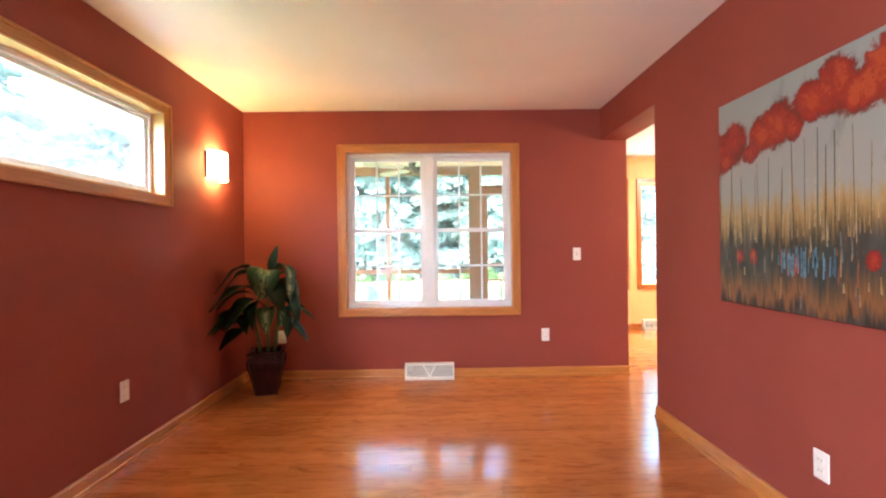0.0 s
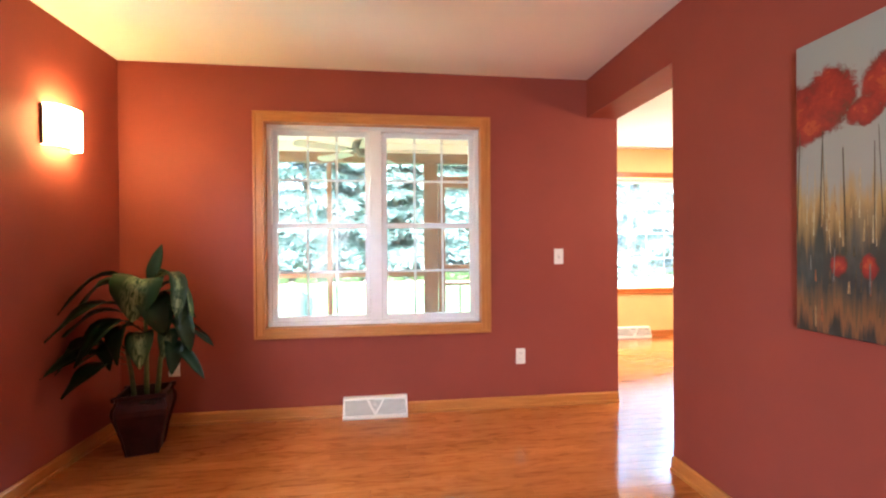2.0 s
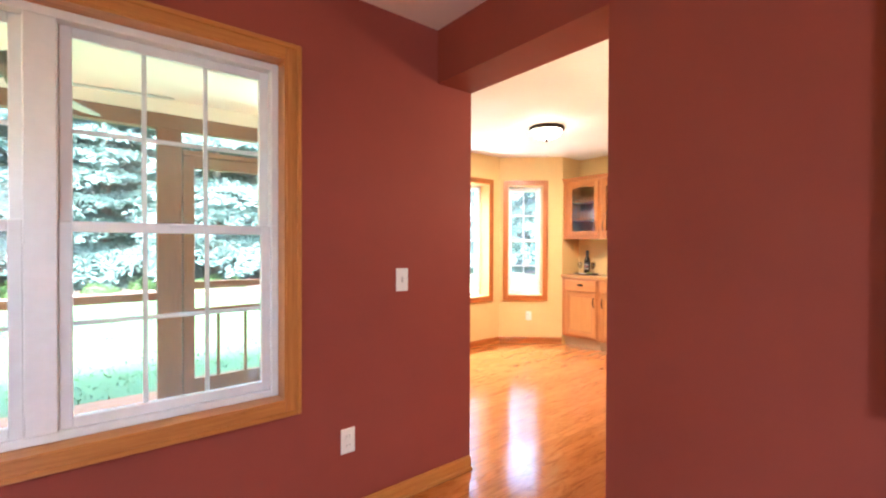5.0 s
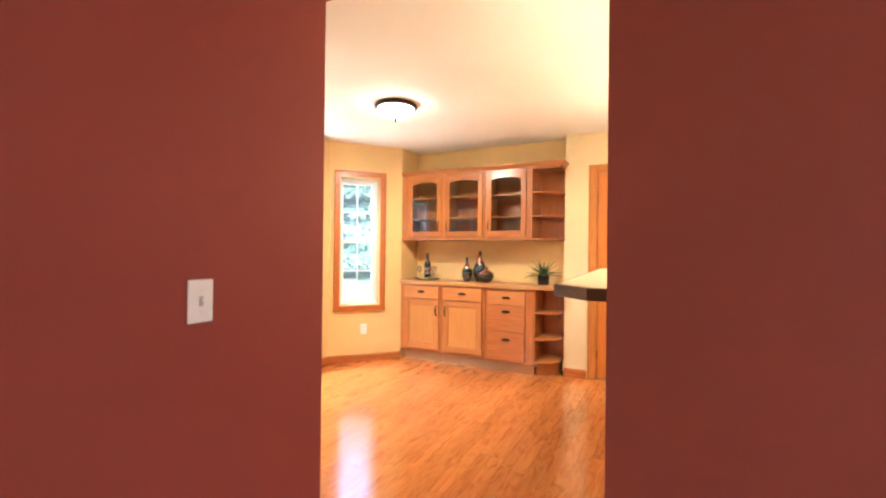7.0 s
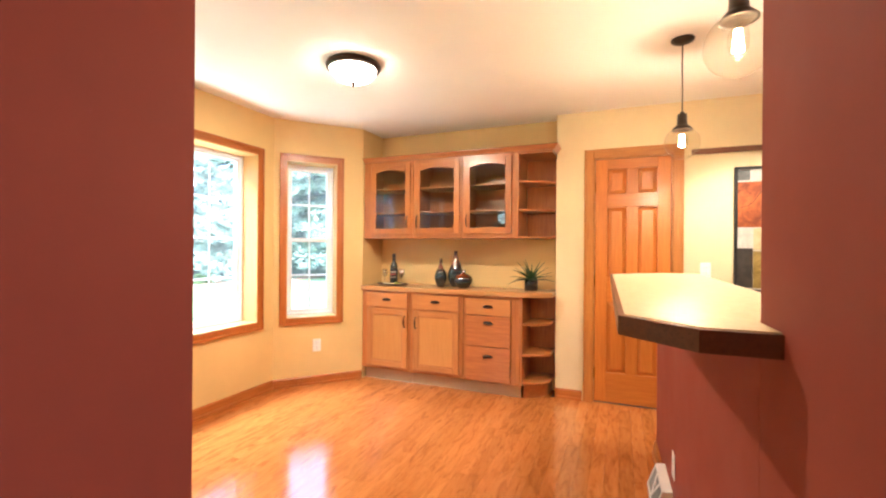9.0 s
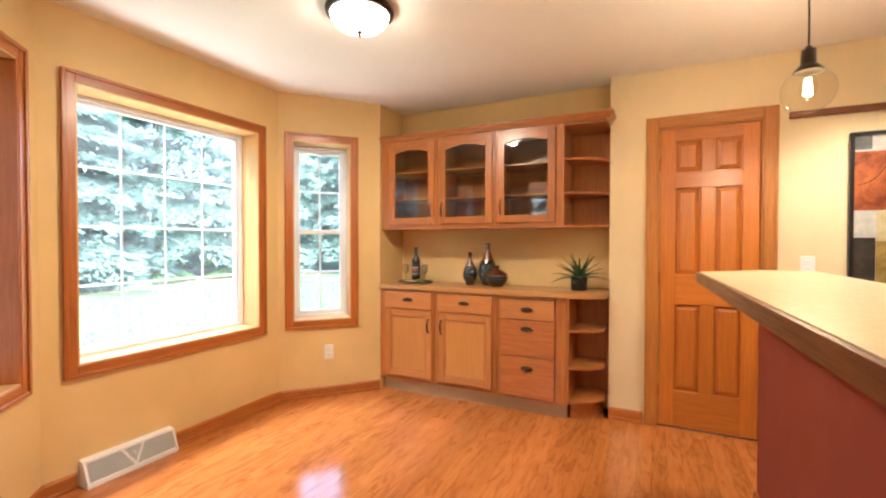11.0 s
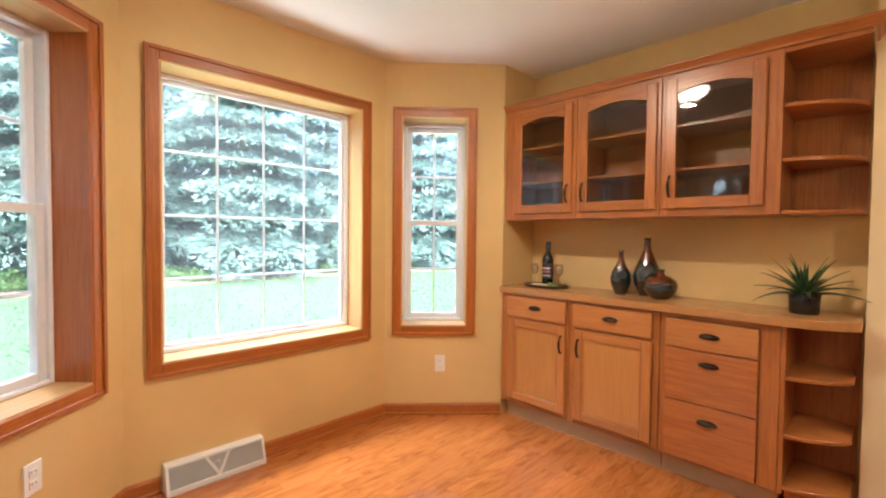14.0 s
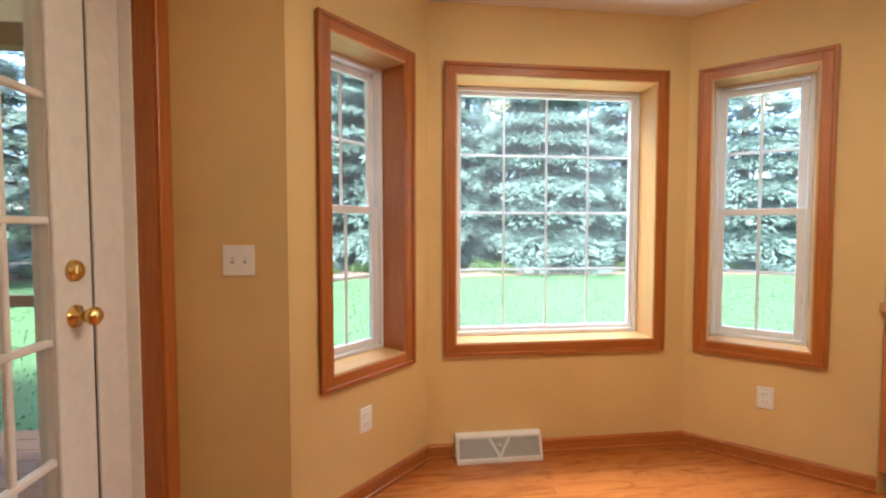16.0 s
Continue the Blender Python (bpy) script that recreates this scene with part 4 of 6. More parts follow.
TX, TY = 5.665, 6.545
TRAY = plain("dark_tray", (0.055, 0.030, 0.020), 0.3, 0.0, 0.2)
tr = thing("serving_tray", (TX, TY, CZ), "oval dark wooden serving tray", "tray")
bm = lathe([(0, 0), (0.150, 0), (0.162, 0.004), (0.170, 0.016), (0.166, 0.017), (0.155, 0.008), (0, 0.007)], (0, 0, 0), 40)
bm.transform(Matrix.Translation((TX, TY, CZ)) @ Matrix.Diagonal((0.62, 1.0, 1.0, 1)))
part("tray_body", bm, TRAY, tr, "", True)
BOTTLE = plain("dark_bottle_glass", (0.012, 0.013, 0.010), 0.08, 0.0, 0.1, 25.0, Coat_Weight=0.5)
LABEL = plain("black_paper_label", (0.030, 0.028, 0.030), 0.55)
ROSE = plain("rose_print", (0.42, 0.11, 0.12), 0.55)
PALE = plain("pale_print", (0.55, 0.52, 0.50), 0.55)
bt = thing("wine_bottle", (TX + 0.02, TY, CZ + 0.008), "dark wine bottle with a black label", "bottle")
bx, by, bz = TX + 0.02, TY, CZ + 0.008
part("bottle_glass", lathe([(0, 0), (0.034, 0), (0.038, 0.006), (0.038, 0.175), (0.034, 0.195), (0.016, 0.225), (0.0145, 0.28), (0.0165, 0.284), (0.0165, 0.298), (0.0145, 0.300), (0, 0.300)], (bx, by, bz), 28), BOTTLE, bt, "", True)
part("capsule", lathe([(0.0160, 0.235), (0.0170, 0.240), (0.0172, 0.302), (0, 0.303)], (bx, by, bz), 24), LABEL, bt, "black foil capsule", True)
part("label", lathe([(0.0384, 0.050), (0.0388, 0.052), (0.0388, 0.148), (0.0384, 0.150)], (bx, by, bz), 28), LABEL, bt)
for z, hh, mt in ((0.120, 0.010, PALE), (0.098, 0.013, ROSE), (0.070, 0.008, PALE)):
    ring_pts = [(bx + r_ * math.cos(a), by + r_ * math.sin(a)) for r_, ang in ((0.0400, np.linspace(2.6, 4.1, 8)), (0.0391, np.linspace(4.1, 2.6, 8))) for a in ang]
    part("label_print", prism(ring_pts, "z", bz + z - hh / 2, bz + z + hh / 2), mt, bt)


WINEG = clear("wine_glass_crystal", (0.93, 0.93, 0.92), 0.05, 0.16)


def wine_glass(x, y):
    o = thing("wine_glass", (x, y, CZ + 0.008), "clear stemmed wine glass", "wine glass", "wine glasses on the tray")
    part("glass", lathe([(0, 0), (0.030, 0), (0.030, 0.002), (0.004, 0.006), (0.0035, 0.060), (0.008, 0.066), (0.026, 0.085), (0.031, 0.112), (0.026, 0.150), (0.0245, 0.150), (0.029, 0.112), (0.024, 0.088), (0, 0.070)], (x, y, CZ + 0.008), 24), WINEG, o, "", True)
    return o


wine_glass(TX + 0.01, TY + 0.098)
wine_glass(TX + 0.01, TY - 0.092)
ch = thing("cheese_board", (TX - 0.055, TY + 0.01, CZ + 0.008), "small pale board with cheese slices", "cheese board")
part("board", box(TX - 0.085, TY and TX - 0.030, TY - 0.045, TY + 0.07, CZ + 0.0082, CZ + 0.018, 0.003), PALE, ch)
CHEESE = plain("pale_cheese", (0.72, 0.60, 0.34), 0.5)
for k in range(5):
    bm = box(-0.016, 0.016, -0.012, 0.012, 0, 0.006, 0.002)
    bm.transform(pose(TX - 0.058, TY + 0.055 - k * 0.020, CZ + 0.0185 + 0.001 * (k % 2), 0, 6, 12 * k))
    part("cheese_slice", bm, CHEESE, ch)
GRAPE = plain("green_grape_skin", (0.30, 0.36, 0.10), 0.25)
gr = thing("grape_bunch", (TX - 0.055, TY - 0.06, CZ + 0.008), "small bunch of pale green grapes", "grapes")
rng = random.Random(4)
for k in range(22):
    bm = bmesh.new()
    bmesh.ops.create_icosphere(bm, subdivisions=1, radius=0.0085)
    lay = 0 if k < 13 else 1
    bm.transform(Matrix.Translation((TX - 0.055 + rng.uniform(-0.026, 0.026) * (1 - 0.5 * lay), TY - 0.065 + rng.uniform(-0.045, 0.045) * (1 - 0.5 * lay), CZ + 0.0165 + lay * 0.012)))
    part("grape", bm, GRAPE, gr, "", True)

# potted agave


def blade(length, width, lift, fall, twist=0.0, n=8, fold=0.25, tip=1.0):
    """A strap leaf in its own frame, growing along +x."""
    bm = bmesh.new()
    rows2 = []
    p, a = Vector((0, 0, 0)), lift
    for i in range(n + 1):
        t = i / n
        w = width * (0.55 + 0.45 * math.sin(math.pi * min(1, t * 1.3 + 0.2))) * (1 - t ** 2.4 * tip) / 2
        w = max(w, 0.0006)
        up = Vector((-math.sin(a), 0, math.cos(a)))
        side = (Vector((0, 1, 0)) * math.cos(twist * t) + up * math.sin(twist * t))
        rows2.append([bm.verts.new(p - side * w + up * w * fold), bm.verts.new(p), bm.verts.new(p + side * w + up * w * fold)])
        p = p + Vector((math.cos(a), 0, math.sin(a))) * (length / n)
        a -= fall / n
    for r0, r1 in zip(rows2, rows2[1:]):
        for k in (0, 1):
            bm.faces.new((r0[k], r0[k + 1], r1[k + 1], r1[k]))
    bmesh.ops.recalc_face_normals(bm, faces=bm.faces[:])
    bmesh.ops.solidify(bm, geom=bm.faces[:], thickness=0.0016)
    return bm


AGAVE = plain("agave_leaf", (0.034, 0.078, 0.026), 0.4, 0.0, 0.3, 18.0)
BLACKPOT = plain("black_ceramic", (0.014, 0.013, 0.014), 0.25)
SOIL = plain("potting_soil", (0.035, 0.022, 0.014), 0.9, 0.0, 0.4, 90.0)
ax, ay = 5.665, 5.165
ag = thing("potted_agave", (ax, ay, CZ), "spiky green agave in a black pot", "potted plant")
part("pot", lathe([(0, 0), (0.052, 0), (0.056, 0.004), (0.060, 0.090), (0.058, 0.094), (0.053, 0.090), (0.051, 0.075), (0, 0.075)], (ax, ay, CZ), 30), BLACKPOT, ag, "", True)
part("soil", lathe([(0, 0.082), (0.030, 0.080), (0.0515, 0.076)], (ax, ay, CZ), 20), SOIL, ag, "", True)
rng = random.Random(11)
for k in range(26):
    t = k / 26
    a = k * 2.39996
    lift = radians(12 + 70 * t)
    L = 0.235 - 0.04 * t + rng.uniform(-0.035, 0.015)
    bm = blade(L, 0.042 - 0.010 * t, lift, radians(46 - 34 * t), rng.uniform(-0.3, 0.3), 7, 0.45)
    bm.transform(Matrix.Translation((ax, ay, CZ + 0.080)) @ Matrix.Rotation(a, 4, 'Z') @ Matrix.Translation((0.008 * (1 - t), 0, 0)))
    part("leaf", bm, AGAVE, ag, "", True)

# bar ----------------------------------------------------------------------
br = thing("bar_top", (3.9, 4.2, 1.07), "cream laminate bar top with a dark wooden edge", "bar top")
out = [(2.778, 4.172), (2.778, 4.297), (2.900, 4.430), (4.660, 4.483), (4.930, 4.20), (4.95, 3.99), (2.778, 3.98), (2.778, 4.043), (2.907, 4.046), (2.907, 4.176)]
part("slab", prism(out, "z", 1.0875, 1.130), BARTOP, br)


def grown(pts, d):
    """An outline moved outwards."""
    res = []
    m = len(pts)
    for i in range(m):
        p0, p1, p2 = Vector(pts[i - 1]), Vector(pts[i]), Vector(pts[(i + 1) % m])
        n1, n2 = (p1 - p0).normalized(), (p2 - p1).normalized()
        a, b = Vector((-n1.y, n1.x)), Vector((-n2.y, n2.x))
        k = (a + b).normalized()
        res.append(tuple(p1 + k * d / max(0.3, k.dot(a))))
    return res


edge = out[0:6]
big = grown(out, 0.014)[0:6]
bm = bmesh.new()
for i in range(5):
    p, q, q2, p2 = edge[i], edge[i + 1], big[i + 1], big[i]
    prism([p, p2, q2, q], "z", 1.0840, 1.1275, into=bm)
part("edge_band", bm, BAREDGE, br, "dark brown wooden edge band")

# pictures -----------------------------------------------------------------
n = Nodes("canvas_paint_ground")
v = n.coords((1, 1, 1))
sep = n.add("SeparateXYZ")
n.put(sep.inputs[0], v)
streak = n.noise(n.coords((1, 22, 1.6)), 1.6, 6, 0.65)
patch = n.noise(n.coords((1, 5, 2.2)), 1.4, 4, 0.6)
hh = n.math('ADD', n.math('MULTIPLY', n.math('SUBTRACT', sep.outputs[2], 0.89), 0.85), n.math('MULTIPLY', n.math('SUBTRACT', streak, 0.5), 0.34))
body = n.ramp(hh, (0.0, (0.030, 0.026, 0.024)), (0.05, (0.20, 0.085, 0.030)), (0.10, (0.10, 0.060, 0.030)), (0.15, (0.030, 0.032, 0.034)), (0.25, (0.034, 0.030, 0.026)), (0.30, (0.17, 0.105, 0.040)), (0.37, (0.34, 0.215, 0.080)), (0.44, (0.27, 0.27, 0.25)), (0.9, (0.25, 0.28, 0.275)))
body = n.mix(n.ramp(patch, (0.56, (0, 0, 0)), (0.66, (0.35, 0.35, 0.35))), body, (0.10, 0.10, 0.09))
n.bump(n.noise(v, 160.0, 4), 0.25, 0.001)
# blossoms laid into the wet ground: place along the canvas, height, half width, half height
BLOSSOMS = [(0.00, 1.65, 0.08, 0.12), (0.11, 1.675, 0.105, 0.115), (0.05, 1.60, 0.08, 0.06), (0.225, 1.605, 0.06, 0.05), (0.30, 1.68, 0.09, 0.09), (0.385, 1.70, 0.10, 0.115), (0.47, 1.67, 0.06, 0.07),
            (0.56, 1.74, 0.10, 0.09), (0.66, 1.76, 0.11, 0.12), (0.76, 1.71, 0.10, 0.09), (0.86, 1.76, 0.11, 0.12), (0.97, 1.72, 0.10, 0.11), (1.08, 1.75, 0.10, 0.12),
            (0.15, 1.125, 0.030, 0.040), (0.24, 1.120, 0.028, 0.042), (0.47, 1.09, 0.034, 0.052), (0.80, 1.12, 0.03, 0.04)]
PAINT_Y1 = 3.44
rag = n.noise(v, 26.0, 6, 0.75, 0.8)
cloud = n.noise(n.coords((1, 1, 1)), 7.0, 5, 0.7, 0.5)
near_most = None
for u, z, ru, rz in BLOSSOMS:
    dy = n.math('DIVIDE', n.math('SUBTRACT', sep.outputs[1], PAINT_Y1 - u), ru)
    dz = n.math('DIVIDE', n.math('SUBTRACT', sep.outputs[2], z), rz)
    d2 = n.math('ADD', n.math('MULTIPLY', dy, dy), n.math('MULTIPLY', dz, dz))
    near_most = d2 if near_most is None else n.math('MINIMUM', near_most, d2)
near_most = n.math('ADD', near_most, n.math('MULTIPLY', n.math('SUBTRACT', rag, 0.5), 1.9))
petal = n.ramp(n.math('ADD', near_most, n.math('MULTIPLY', n.math('SUBTRACT', cloud, 0.5), 2.4)), (0.0, (0.34, 0.050, 0.013)), (0.10, (0.27, 0.016, 0.010)), (0.6, (0.18, 0.008, 0.008)), (1.1, (0.085, 0.022, 0.012)))
body = n.mix(n.ramp(near_most, (0.70, (1, 1, 1)), (1.45, (0, 0, 0))), body, petal)
CANVAS = n.set(Base_Color=body, Roughness=0.45)


def dabs(name, c1, c2, scale=22.0):
    n = Nodes(name)
    f = n.noise(n.coords((1, 1, 1)), scale, 6, 0.7, 0.6)
    n.bump(f, 0.4, 0.002)
    return n.set(Base_Color=n.ramp(f, (0.36, c1), (0.62, c2)), Roughness=0.42)


STEM = dabs("dark_stem_paint", (0.020, 0.016, 0.012), (0.09, 0.060, 0.030), 40.0)
GOLDS = dabs("gold_stroke_paint", (0.20, 0.11, 0.04), (0.38, 0.27, 0.13), 40.0)
CREAMS = dabs("cream_stroke_paint", (0.28, 0.21, 0.11), (0.42, 0.35, 0.23), 40.0)
RUSTS = dabs("rust_stroke_paint", (0.14, 0.035, 0.014), (0.30, 0.10, 0.03), 40.0)
GREYS = dabs("grey_stroke_paint", (0.07, 0.075, 0.075), (0.18, 0.185, 0.18), 40.0)
BLUES = dabs("blue_stroke_paint", (0.03, 0.09, 0.14), (0.13, 0.25, 0.33), 40.0)
pt = thing("flower_painting", (EX, 2.86, 0.89), "unframed canvas painted with red blossoms on tall stems", "painting")
PX, PY0, PY1, PZ0, PZ1 = EX - 0.034, 2.29, 3.44, 0.890, 1.893
part("canvas", box(PX, EX - 0.001, PY0, PY1, PZ0, PZ1, 0.003), CANVAS, pt)
rng = random.Random(21)


def stroke(u, z0, z1, w, mt, lift):
    lean = rng.uniform(-0.020, 0.020) * min(1.0, (z1 - z0) * 3)
    bm = bmesh.new()
    prism([(PY1 - u - w, z0), (PY1 - u + w, z0), (PY1 - u + w * 0.5 + lean, z1), (PY1 - u - w * 0.5 + lean, z1)], "x", PX - lift, PX - 0.0002, into=bm)
    part("brush_stroke", bm, mt, pt)


for k in range(20):
    u = 0.02 + 1.10 * k / 20 + rng.uniform(-0.022, 0.022)
    stroke(u, rng.uniform(1.12, 1.28), rng.uniform(1.50, 1.64), rng.uniform(0.0010, 0.0030), STEM, 0.0010)
for k in range(26):
    u = rng.uniform(0.02, 1.12)
    stroke(u, rng.uniform(1.16, 1.32), rng.uniform(1.38, 1.58), rng.uniform(0.0008, 0.0024), CREAMS, 0.0007)
for k in range(70):
    u = rng.uniform(0.02, 1.12)
    z = rng.uniform(1.18, 1.32)
    stroke(u, z, z + rng.uniform(0.03, 0.09), rng.uniform(0.0010, 0.0032), GOLDS if rng.random() < 0.75 else CREAMS, 0.0008)
for k in range(80):
    u = rng.uniform(0.02, 1.12)
    z = rng.uniform(0.90, 1.16)
    stroke(u, z, z + rng.uniform(0.03, 0.12), rng.uniform(0.0012, 0.0050), rng.choice((STEM, STEM, RUSTS, GOLDS, GREYS)), 0.0006)
for k in range(34):
    u = rng.choice((0.45, 0.62, 0.52)) + rng.uniform(-0.06, 0.06)
    stroke(u, rng.uniform(1.04, 1.09), rng.uniform(1.12, 1.17), rng.uniform(0.0015, 0.0045), BLUES, 0.0013)

BLACKF = plain("black_frame_paint", (0.016, 0.014, 0.013), 0.35)
ab = thing("abstract_picture", (5.68, 3.2, 0.98), "abstract picture of colour blocks in a black frame", "picture")
AY0, AY1, AZ0, AZ1 = 2.72, 3.652, 0.97, 1.902
part("frame", boxes([(5.662, 5.688, AY0, AY0 + 0.02, AZ0, AZ1), (5.662, 5.688, AY1 - 0.02, AY1, AZ0, AZ1), (5.662, 5.688, AY0 + 0.02, AY1 - 0.02, AZ0, AZ0 + 0.02), (5.662, 5.688, AY0 + 0.02, AY1 - 0.02, AZ1 - 0.02, AZ1)], 0.002), BLACKF, ab, "black wooden frame")
part("board", box(5.678, 5.687, AY0 + 0.0205, AY1 - 0.0205, AZ0 + 0.0205, AZ1 - 0.0205), PALE, ab)
BLK = {k: dabs("block_" + k, a, b, 9.0) for k, (a, b) in dict(rust=((0.16, 0.030, 0.012), (0.46, 0.13, 0.035)), slate=((0.05, 0.055, 0.055), (0.15, 0.15, 0.14)), white=((0.40, 0.39, 0.35), (0.60, 0.57, 0.50)),
                                                            olive=((0.20, 0.13, 0.03), (0.38, 0.27, 0.08)), dark=((0.020, 0.018, 0.016), (0.06, 0.05, 0.04)), tealb=((0.05, 0.12, 0.13), (0.12, 0.22, 0.22)), cream=((0.45, 0.36, 0.18), (0.60, 0.50, 0.30))).items()}
for u0, u1, z0, z1, c in ((0.02, 0.10, 1.80, 1.88, "slate"), (0.10, 0.21, 1.79, 1.88, "white"), (0.21, 0.60, 1.78, 1.88, "olive"), (0.02, 0.26, 1.45, 1.79, "rust"), (0.26, 0.31, 1.66, 1.78, "tealb"), (0.31, 0.60, 1.66, 1.78, "dark"),
                         (0.26, 0.33, 1.40, 1.65, "cream"), (0.33, 0.60, 1.40, 1.65, "white"), (0.02, 0.12, 1.30, 1.445, "white"), (0.12, 0.26, 1.28, 1.445, "cream"), (0.02, 0.12, 1.0, 1.295, "dark"), (0.12, 0.34, 1.0, 1.275, "olive"),
                         (0.34, 0.60, 1.0, 1.395, "rust"), (0.61, 0.90, 1.0, 1.40, "slate"), (0.61, 0.90, 1.41, 1.88, "rust")):
    part("colour_block", box(5.6755, 5.6775, AY1 - u1 + 0.001, AY1 - u0 - 0.001, z0 + 0.001, z1 - 0.001), BLK[c], ab)
arcp = [(5.6745, AY1 - 0.04 - 0.16 * t, 1.60 + 0.19 * t ** 2.2) for t in np.linspace(0, 1, 8)]
part("painted_curve", tube(arcp, 0.0022, 5), BLACKF, ab)
rl = thing("wall_rail", (5.68, 3.4, 2.03), "dark wooden rail fixed high on the wall", "rail")
part("rail_board", box(5.664, 5.6895, 2.55, 3.935, 2.018, 2.058, 0.004), wood("walnut_rail", (0.25, 0.085, 0.030), (0.13, 0.042, 0.016), "y"), rl)

# the large potted plant ---------------------------------------------------
n = Nodes("variegated_leaf")
tc = n.add("TexCoord")
info = n.add("ObjectInfo")
f = n.noise(n.coords((9, 26, 9)), 2.2, 5, 0.65, 0.8)
sep = n.add("SeparateXYZ")
n.put(sep.inputs[0], tc.outputs["Generated"])
ctr = n.math('SUBTRACT', 1.0, n.math('MULTIPLY', n.math('ABSOLUTE', n.math('SUBTRACT', sep.outputs[1], 0.5), 0.0), 3.4))
fleck = n.math('MULTIPLY', n.ramp(f, (0.45, (0, 0, 0)), (0.58, (1, 1, 1))), n.math('MAXIMUM', ctr, 0.0))
VARIEG = n.set(Base_Color=n.mix(fleck, (0.016, 0.055, 0.018), (0.26, 0.34, 0.16)), Roughness=0.5, Specular_IOR_Level=0.25)
n.bump(f, 0.2, 0.002)
LEAFD = plain("dark_green_leaf", (0.009, 0.032, 0.011), 0.5, 0.0, 0.35, 14.0, Specular_IOR_Level=0.25)
CANE = plain("green_cane", (0.10, 0.13, 0.045), 0.5, 0.0, 0.35, 40.0)
POT = plain("oxblood_glazed_pot", (0.040, 0.010, 0.008), 0.48, 0.0, 0.4, 12.0, Specular_IOR_Level=0.25)
qx, qy = -0.775, 4.82
pl = thing("potted_plant", (qx, qy, 0), "tall variegated dumb cane in a dark square pot", "potted plant")
bm = bmesh.new()
lev = [(0.096, 0.0), (0.100, 0.010), (0.118, 0.10), (0.142, 0.18), (0.158, 0.230), (0.163, 0.262), (0.158, 0.290), (0.146, 0.308), (0.143, 0.318), (0.156, 0.328), (0.158, 0.348), (0.142, 0.350), (0.138, 0.316)]
prev = None
for h_, z_ in lev:
    rg = []
    for sx, sy in ((1, 1), (-1, 1), (-1, -1), (1, -1)):
        for da in (-0.10, 0.0, 0.10):
            cx, cy = sx * h_, sy * h_
            k = 0.86 + 0.10 * (da == 0.0)
            rg.append(bm.verts.new((cx * (k if (da < 0) == (sx * sy > 0) and da else 1.0) * (0.97 if da == 0 else 1), cy * (k if (da > 0) == (sx * sy > 0) and da else 1.0) * (0.97 if da == 0 else 1), z_)))
    if prev:
        m_ = len(rg)
        for i in range(m_):
            bm.faces.new((prev[i], prev[(i + 1) % m_], rg[(i + 1) % m_], rg[i]))
    else:
        bm.faces.new(rg)
    prev = rg
bmesh.ops.recalc_face_normals(bm, faces=bm.faces[:])
bm.transform(Matrix.Translation((qx, qy, 0)) @ Matrix.Rotation(radians(14), 4, 'Z'))
part("pot", bm, POT, pl, "dark oxblood square tapered pot")
part("soil", box(qx - 0.125, qx + 0.125, qy - 0.125, qy + 0.125, 0.29, 0.318, 0.01), SOIL, pl)


def broad_leaf(length, width, start, end, n=12):
    """A broad pointed leaf along +x on a stalk, arching over from one slope to another."""
    bm = bmesh.new()
    p = Vector((0, 0, 0))
    rows2 = []
    st = 0.28
    for i in range(n + 1):
        t = i / n
        k = min(max((t - 0.12) / 0.58, 0), 1)
        a = start + (end - start) * k * k * (3 - 2 * k)
        if t < st:
            w = 0.005
        else:
            s = (t - st) / (1 - st)
            w = max(width / 2 * math.sin(math.pi * s ** 0.66) ** 0.75, 0.003) if 0 < s < 1 else 0.003
        up = Vector((-math.sin(a), 0, math.cos(a)))
        wave = 0.04 * width * math.sin(t * 13) if t > st else 0
        rows2.append([bm.verts.new(p + Vector((0, -w, 0)) + up * (0.16 * w + wave)), bm.verts.new(p + Vector((0, -w * 0.5, 0)) + up * 0.10 * w), bm.verts.new(p - up * 0.04 * w),
                      bm.verts.new(p + Vector((0, w * 0.5, 0)) + up * 0.10 * w), bm.verts.new(p + Vector((0, w, 0)) + up * (0.16 * w - wave))])
        p = p + Vector((math.cos(a), 0, math.sin(a))) * (length / n)
    for r0, r1 in zip(rows2, rows2[1:]):
        for k in range(4):
            bm.faces.new((r0[k], r0[k + 1], r1[k + 1], r1[k]))
    bmesh.ops.recalc_face_normals(bm, faces=bm.faces[:])
    bmesh.ops.solidify(bm, geom=bm.faces[:], thickness=0.0018)
    return bm


rng = random.Random(8)
stalks = [(qx - 0.05, qy - 0.03, 0.62, -0.05), (qx + 0.02, qy - 0.02, 0.90, 0.0), (qx + 0.06, qy + 0.03, 0.78, 0.07)]
for sx, sy, top, lean in stalks:
    pts = [(sx, sy, 0.30), (sx + lean * 0.4, sy, 0.30 + (top - 0.3) * 0.5), (sx + lean, sy - 0.01, top)]
    part("cane", tube(pts, [0.017, 0.014, 0.009], 9), CANE, pl, "", True)
